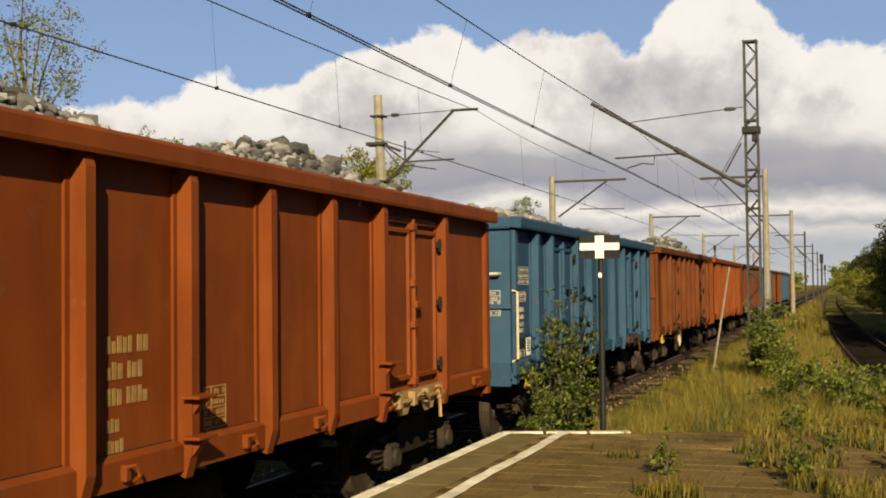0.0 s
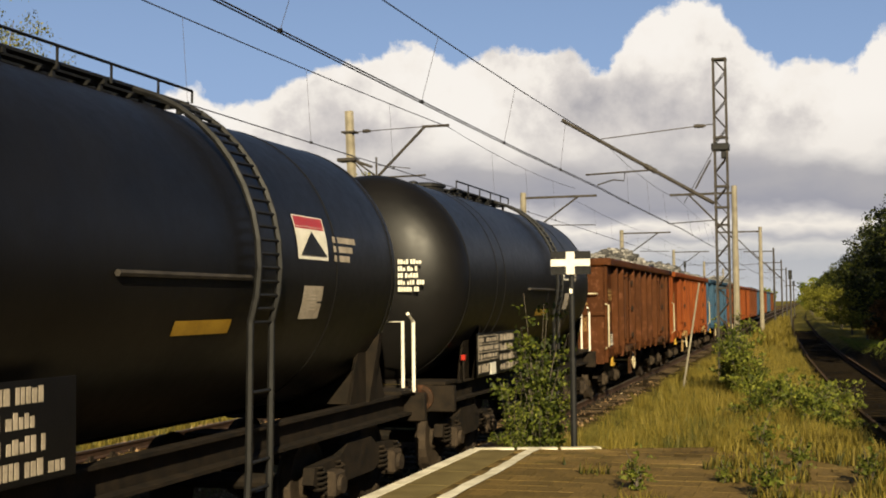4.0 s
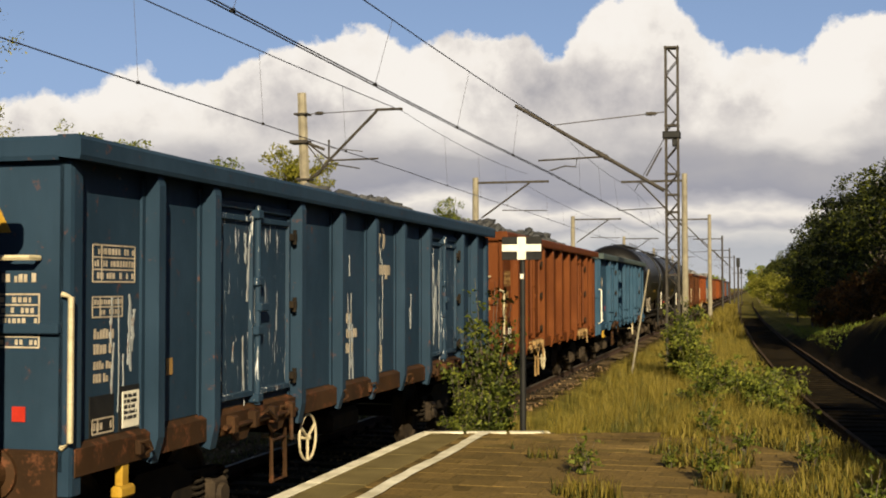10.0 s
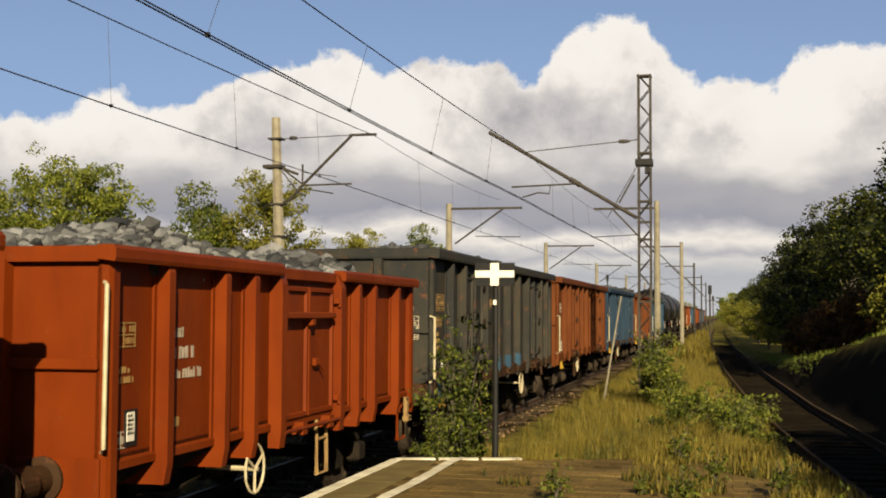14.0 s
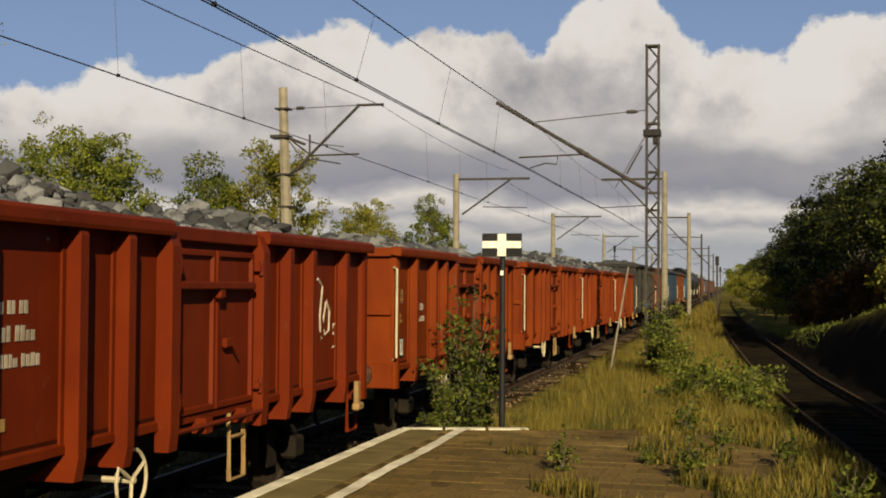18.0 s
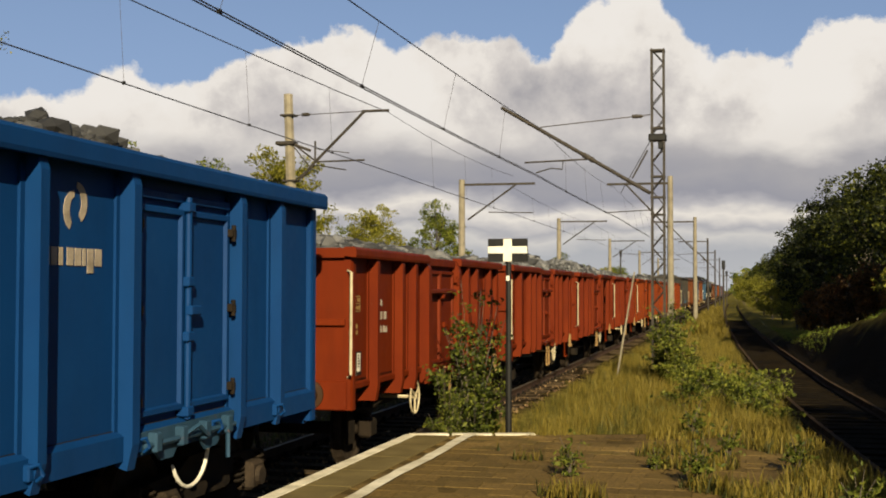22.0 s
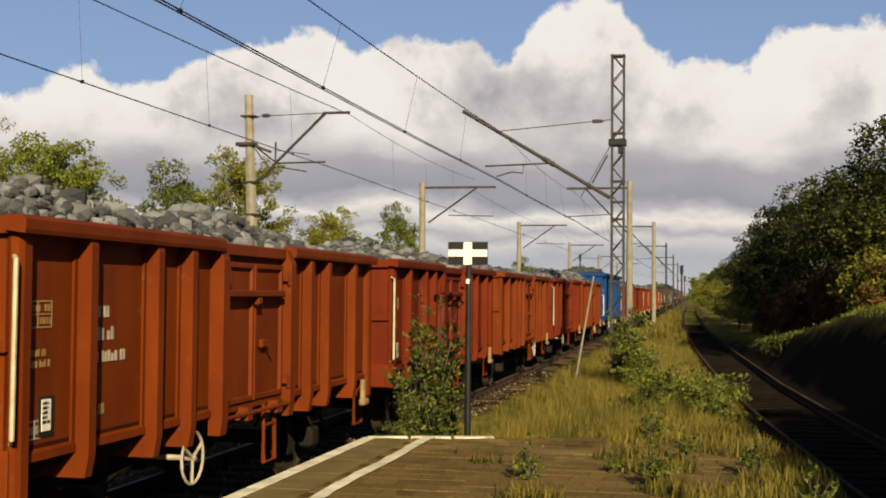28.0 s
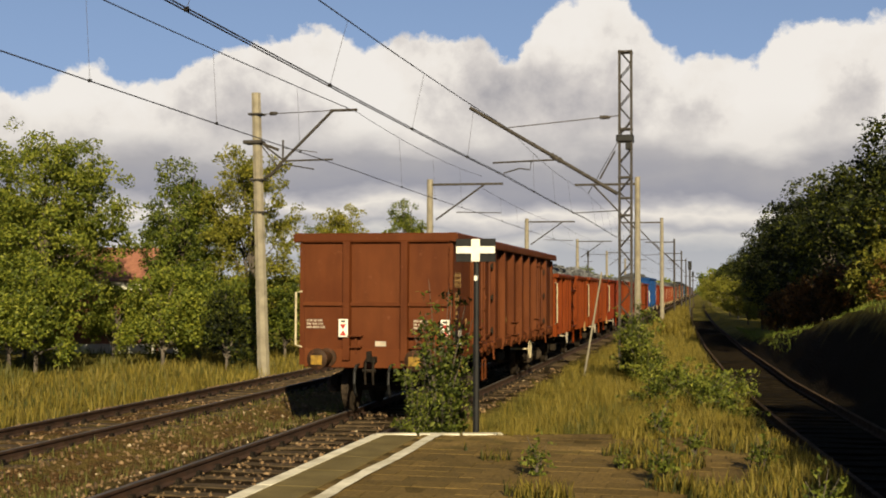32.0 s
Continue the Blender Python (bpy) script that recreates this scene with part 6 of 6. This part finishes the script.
def build_plants():
    # tall dry grass beyond the platform's end
    def verge(x, y):
        return 1.75 < x < siding_x(y) - 1.0 and y > end_y(x) + 0.15 and (x > 2.3 or noise.noise(Vector((x * 2, y, 4))) > 0.0)
    grass("tall_grass", "tall dry yellow grass beyond the platform end", strewn(1.7, 6.6, 14.8, 60, 58000, 1, verge, clump=0.3), 0.15, 0.52, STRAW, 1, 0.005)
    grass("verge_grass", "green and yellow weeds on the verge", strewn(1.7, 6.8, 14.8, 60, 15000, 2, verge, clump=0.3), 0.15, 0.45, GRASSGREEN, 2, 0.006)
    grass("distant_grass", "dry grass along the line farther off", strewn(2.0, 5.5, 60, 160, 6000, 3, lambda x, y: 2.2 < x < siding_x(y) - 1.0), 0.4, 0.9, STRAW, 3, 0.03)
    # tufts on the paving
    def paving(x, y):
        return y < end_y(x) - 0.15 and x < 6.45 + (end_y(6.45) - y) * 0.14
    grass("paving_grass", "sparse weeds growing between the paving bricks", strewn(3.0, 7.0, 9.0, 16.2, 5200, 4, lambda x, y: paving(x, y) and noise.noise(Vector((x * 1.1, y * 1.3, 5))) > 0.50 - (x - 3.4) * 0.17 - max(0, y - 14.4) * 0.35, PLAT), 0.05, 0.26, STRAW, 4, 0.007)
    grass("paving_weeds", "low green weeds on the platform", strewn(3.0, 7.0, 9.0, 16.0, 2600, 6, lambda x, y: paving(x, y) and noise.noise(Vector((x * 1.1, y * 1.3, 5))) > 0.46 - (x - 3.4) * 0.17, PLAT), 0.04, 0.2, GRASSGREEN, 6, 0.008)
    # beyond the far track
    grass("meadow_grass", "pale dry grass beyond the far track", strewn(-14, -6.9, 8, 62, 17000, 7), 0.15, 0.55, STRAW, 7)
    grass("meadow_weeds", "green weeds under the trees", strewn(-20, -7.6, 10, 62, 9000, 8, clump=0.3), 0.15, 0.5, GRASSGREEN, 8, 0.02)
    grass("track_weeds", "sparse weeds between the tracks", strewn(-3.6, -1.3, 6, 40, 5500, 9, lambda x, y: noise.noise(Vector((x, y * 0.5, 9))) > -0.05), 0.05, 0.22, GRASSGREEN, 9, 0.008)
    # bank beside the siding
    grass("bank_grass", "green grass on the bank beside the siding", strewn(7.5, 18, 10, 75, 52000, 10, lambda x, y: x > siding_x(y) + (2.5 if y < 40 else 1.3)), 0.06, 0.2, BANKGRASS, 10, 0.007)

    # bush beside the sign, bushes at the mast
    b = shrub("sapling_bush", "leafy green sapling bush beside the sign", LEAF_WEED, 2.8, 0.6, 34, 12, 8, 0.044, 21, spread=0.13)
    place(b, 2.18, 16.2)
    put(b, 2.02, 17.0, 0.8, 130)
    put(b, 1.95, 15.6, 0.55, 60)
    g = shrub("mast_bush", "green leafy bush at the foot of the mast", LEAF_WEED, 2.2, 0.62, 34, 11, 8, 0.05, 22)
    place(g, 4.05, 30.0)
    for x, y, s, r in ((4.3, 28.7, 0.9, 40), (3.85, 31.5, 1.05, 90), (4.6, 29.2, 0.6, 200)):
        put(g, x, y, s, r)
    low = shrub("low_bush", "low spreading leafy weed bush", LEAF_WEED, 0.75, 0.7, 30, 7, 9, 0.05, 23)
    place(low, 5.5, 25.0)
    for x, y, s, r in ((5.7, 24.0, 1.0, 50), (4.7, 24.0, 0.9, 90), (5.9, 26.5, 1.1, 150), (6.2, 23.0, 0.9, 250), (5.0, 28.0, 1.0, 80), (6.3, 27.5, 0.9, 30)):
        put(low, x, y, s, r)
    weed = shrub("platform_weed", "small leafy weed growing through the paving", LEAF_WEED, 0.40, 0.14, 11, 6, 5, 0.028, 24, "weed", 0.05)
    weed.matrix_basis = pose(4.12, 11.75, PLAT)
    for x, y, s, r in ((5.35, 11.6, 1.1, 40), (5.6, 13.6, 0.9, 80), (5.15, 15.2, 1.2, 120), (6.3, 12.6, 1.0, 10), (4.9, 12.4, 0.6, 33), (6.62, 9.9, 1.15, 70)):
        copy_thing(weed, pose(x, y, PLAT, 0, 0, r) @ Matrix.Scale(s, 4))

    # trees beyond the far track
    green = tree("broadleaf_tree", "green broadleaf tree behind the far track", LEAF_GREEN, 9.2, 1.8, 3.7, 640, 54, 0.08, 31, 24, spread=0.40)
    place(green, -17.9, 40, 0.96)
    light = tree("young_tree", "young light green tree behind the far track", LEAF_GREEN, 8.2, 1.2, 2.1, 340, 52, 0.072, 32, 16, spread=0.34)
    place(light, -15.2, 46)
    yel = tree("yellowing_tree", "tree with yellowing autumn leaves", LEAF_YELLOW, 9.0, 1.2, 2.5, 420, 54, 0.072, 33, 18, spread=0.35)
    place(yel, -12.3, 46)
    sparse = tree("thin_crowned_tree", "tall tree with thin yellowing crown", LEAF_YELLOW, 13.6, 3.6, 3.2, 420, 26, 0.06, 34, 22, spread=0.42)
    place(sparse, -19.4, 33)
    for t, x, y, s, r in ((green, -22.5, 46, 0.8, 80), (light, -18.6, 52, 0.85, 140), (yel, -12.3, 58, 0.82, 200), (yel, -11.2, 53, 0.66, 90),
                          (light, -13.8, 78, 1.08, 20), (yel, -10.8, 64, 0.55, 60), (light, -11.5, 120, 0.8, 60), (green, -13, 140, 0.7, 10), (green, -13, 105, 0.6, 10), (yel, -12, 165, 0.7, 99), (green, -14, 200, 0.8, 50),
                          (green, -25, 42, 0.85, 310), (green, -28, 52, 0.9, 120), (light, -20, 58, 0.9, 320), (light, -16, 66, 0.8, 300)):
        put(t, x, y, s, r)
    bush = tree("hedge_bush", "dense dark green line-side bush", LEAF_GREEN, 3.7, 0.3, 1.8, 190, 44, 0.075, 35, 11, "bush", 0.34)
    place(bush, -15.9, 36)
    for x, y, s, r in ((-17.5, 37, 1.1, 40), (-13.0, 39.5, 1.0, 80), (-11.6, 42, 0.9, 120), (-19.5, 36, 1.2, 160), (-10.8, 46, 0.9, 200), (-14, 43, 1.1, 240), (-10.4, 51, 0.9, 280), (-17.3, 44, 0.85, 320),
                       (-22, 37, 1.2, 10), (-24.5, 40, 1.3, 75), (-10.2, 57, 0.9, 30), (-10.0, 64, 0.8, 130), (-10.4, 73, 0.9, 210), (-20.6, 43, 1.3, 260)):
        put(bush, x, y, s, r)
    fir = tree("small_conifer", "small dark bluish conifer", LEAF_DARK, 2.9, 0.15, 1.0, 120, 34, 0.07, 36, 8, "conifer", 0.25)
    place(fir, -10.2, 38.5)
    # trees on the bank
    dark = tree("bank_tree", "dense green tree on the bank with leaves toned dark for shade", LEAF_DARK, 8.9, 0.7, 3.7, 460, 34, 0.10, 41, 18)
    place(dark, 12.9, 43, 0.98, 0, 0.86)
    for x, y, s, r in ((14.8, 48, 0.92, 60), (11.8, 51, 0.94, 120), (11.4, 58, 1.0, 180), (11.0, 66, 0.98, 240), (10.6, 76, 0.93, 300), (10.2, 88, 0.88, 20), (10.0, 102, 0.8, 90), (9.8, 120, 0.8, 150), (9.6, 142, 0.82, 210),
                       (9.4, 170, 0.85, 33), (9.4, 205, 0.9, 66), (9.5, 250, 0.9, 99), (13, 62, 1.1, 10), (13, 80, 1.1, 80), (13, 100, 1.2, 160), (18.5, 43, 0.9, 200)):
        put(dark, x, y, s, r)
    rus = tree("russet_bush", "russet brown bush on the bank", LEAF_BROWN, 2.6, 0.2, 1.4, 110, 36, 0.075, 42, 9, "bush", 0.3)
    place(rus, 9.9, 50)
    for x, y, s, r in ((9.6, 54, 1.0, 40), (10.8, 47, 1.1, 80), (9.2, 61, 0.8, 120), (11.9, 40, 0.9, 160)):
        put(rus, x, y, s, r)
    yb = tree("yellowing_bush", "yellow-green bush beside the siding", LEAF_YELLOW, 3.4, 0.2, 1.5, 110, 36, 0.075, 43, 9, "bush", 0.3)
    place(yb, 9.0, 72)
    for x, y, s, r in ((8.6, 84, 1.0, 40), (8.3, 98, 1.1, 80), (8.0, 116, 1.2, 120), (7.8, 140, 1.2, 160), (7.4, 165, 1.3, 15), (6.6, 192, 1.3, 75), (6.4, 225, 1.5, 145), (7.6, 262, 2.0, 220), (11.5, 40.6, 0.85, 200), (12.4, 43.5, 1.5, 20), (11.6, 46.5, 0.8, 70)):
        put(yb, x, y, s, r)
    # trees beside the platform, out of view, that shade the siding
    for i in range(6):
        put(dark, 15.9 - 0.045 * i + 0.5 * (i % 2), -9 + 2.4 * i, 1.0 + 0.08 * (i % 3), 47 * i)
    for i in range(6):
        put(dark, 13.7 + 0.4 * (i % 2), 2.0 + 1.75 * i, 0.62 + 0.04 * (i % 3), 61 * i)
    for i in range(4):
        put(dark, 20.5, -11 + 6.0 * i, 1.15, 81 * i)
    far_woods()


def far_woods():
    """Hazy belt of woods where the line meets the horizon."""
    rnd = random.Random(77)
    pts = []
    for _ in range(2200):
        x = rnd.uniform(-260, 200)
        if -7 < x < 2.5:
            continue
        y = 430 + rnd.uniform(0, 160)
        pts.append((x, y, rnd.uniform(0.0, 1.0) ** 0.8 * (8 + 5 * noise.noise(Vector((x * 0.03, 0, 0))))))
    ob = new("far_woods", leaves_mesh("far_woods", pts, 14, 2.0, 0.8, LEAF_GREEN, 78))
    tagged(ob, "distant belt of green woods on the horizon", "woods", kind="stuff")


def build_house():
    h = thing("line_side_house", "brick and white rendered house hidden behind trees", "house", pose(-20.4, 50, -1.3, 0, 0, 20))
    part("wall", "house_wall", lambda bm: box(bm, -3.0, 3.0, -2.5, 2.5, 0, 3.8), BRICK, h)
    part("plinth", "house_plinth", lambda bm: box(bm, -3.05, 2.15, -2.56, -2.503, 0, 1.15, 0.01), WHITE, h, None, "white rendered plinth")
    part("eaves_board", "house_eaves", lambda bm: box(bm, -3.05, 3.05, -2.75, -2.503, 3.5, 3.85, 0.01), WHITE, h, None, "white eaves board")
    part("gable", "house_gable", lambda bm: box(bm, 2.2, 3.05, -2.55, -2.2, 0, 3.45), WHITE, h)
    part("roof", "house_roof", lambda bm: prism(bm, [(-2.9, 3.86), (2.9, 3.86), (0, 5.4)], "x", -3.2, 3.2), BRICK, h)
    part("window", "house_window", lambda bm: box(bm, 0.6, 1.6, -2.53, -2.5, 1.6, 2.8), BLACKP, h)


def distant_things():
    """Signals and small masts far along the line."""
    for x, y, hh in ((4.4, 110, 5.2), (3.9, 190, 5.5), (-8.5, 150, 7.5)):
        s = thing("signal_post", "slim grey line-side signal post with lamp head", "signal", pose(x, y, -0.4), "distant signals")
        part("post", "signal_post_%d" % y, lambda bm: tube(bm, [(0, 0, 0), (0, 0, hh)], 0.09, 6), MAST, s)
        part("head", "signal_head", lambda bm: box(bm, -0.16, 0.16, -0.12, 0.08, -0.7, 0.1, 0.04), BLACKP, s, pose(0, 0, hh))
        part("cross_bar", "signal_cross_bar", lambda bm: box(bm, -0.5, 0.5, -0.03, 0.03, -1.3, -1.24), MAST, s, pose(0, 0, hh))


BRICK = plain("dull_red_brick", (0.16, 0.06, 0.035), (0.26, 0.11, 0.065), 0.85)


def stones():
    """Loose ballast stones near the camera."""
    rnd = random.Random(8)
    verts, faces = [], []
    base = [Vector(c) for c in ((1, 0, 0), (-1, 0, 0), (0, 1, 0), (0, -1, 0), (0, 0, 1), (0, 0, -1))]
    tris = [(0, 2, 4), (2, 1, 4), (1, 3, 4), (3, 0, 4), (2, 0, 5), (1, 2, 5), (3, 1, 5), (0, 3, 5)]
    for _ in range(9000):
        x = rnd.uniform(-6.6, 1.5)
        y = 7 + 30 * rnd.random() ** 1.6
        z = ground_height(x, y)
        s = rnd.uniform(0.015, 0.036)
        c = Vector((x, y, z + s * 0.3))
        i = len(verts)
        verts.extend([c + b * s * rnd.uniform(0.6, 1.3) + Vector((rnd.uniform(-1, 1), rnd.uniform(-1, 1), rnd.uniform(-1, 1))) * s * 0.3 for b in base])
        faces.extend([(i + a, i + b, i + d) for a, b, d in tris])
    m, k, b = material("ballast_stone")
    g = k.add("ShaderNodeNewGeometry").outputs["Random Per Island"]
    k.put(b.inputs["Base Color"], k.ramp(g, [(0.0, (0.032, 0.018, 0.007)), (0.6, (0.12, 0.07, 0.03)), (0.97, (0.2, 0.125, 0.062)), (1.0, (0.34, 0.27, 0.18))]))
    b.inputs["Roughness"].default_value = 0.9
    tagged(new("ballast_stones", mesh_from("ballast_stones", verts, faces, m)), "loose rusty brown ballast stones", "ballast", kind="stuff")

# ---- assembly ----
build_ground()
straight_track("track_near", 0.0, "main line track with rusty rails on dark sleepers", -40, 900, 4.0, 70)
straight_track("track_far", TRACK2, "second main line track with rusty rails", -40, 900, 8.0, 60)
siding_track()
build_platform()
consist()
build_overhead()
build_sign()
build_house()
distant_things()
build_plants()
stones()


def motions():
    """The train rolls away along the near track."""
    way = [(0.0, 8.5), (0.5, 13.43), (1.0, 18.38), (2.0, 28.42), (4.0, 48.65), (6.0, 68.86), (7.0, 78.64), (8.0, 88.51), (9.0, 98.45), (10.0, 108.22), (11.0, 118.05), (12.0, 127.9), (13.0, 137.44), (14.0, 147.1), (16.0, 166.18),
           (18.0, 185.1), (20.0, 204.02), (22.0, 223.07), (24.0, 242.17), (26.0, 261.48), (28.0, 280.9), (30.0, 300.34), (32.0, 319.8)]
    for w, place in TRAIN:
        walk(w, [(t, pose(0, place + s, 0)) for t, s in way])


motions()
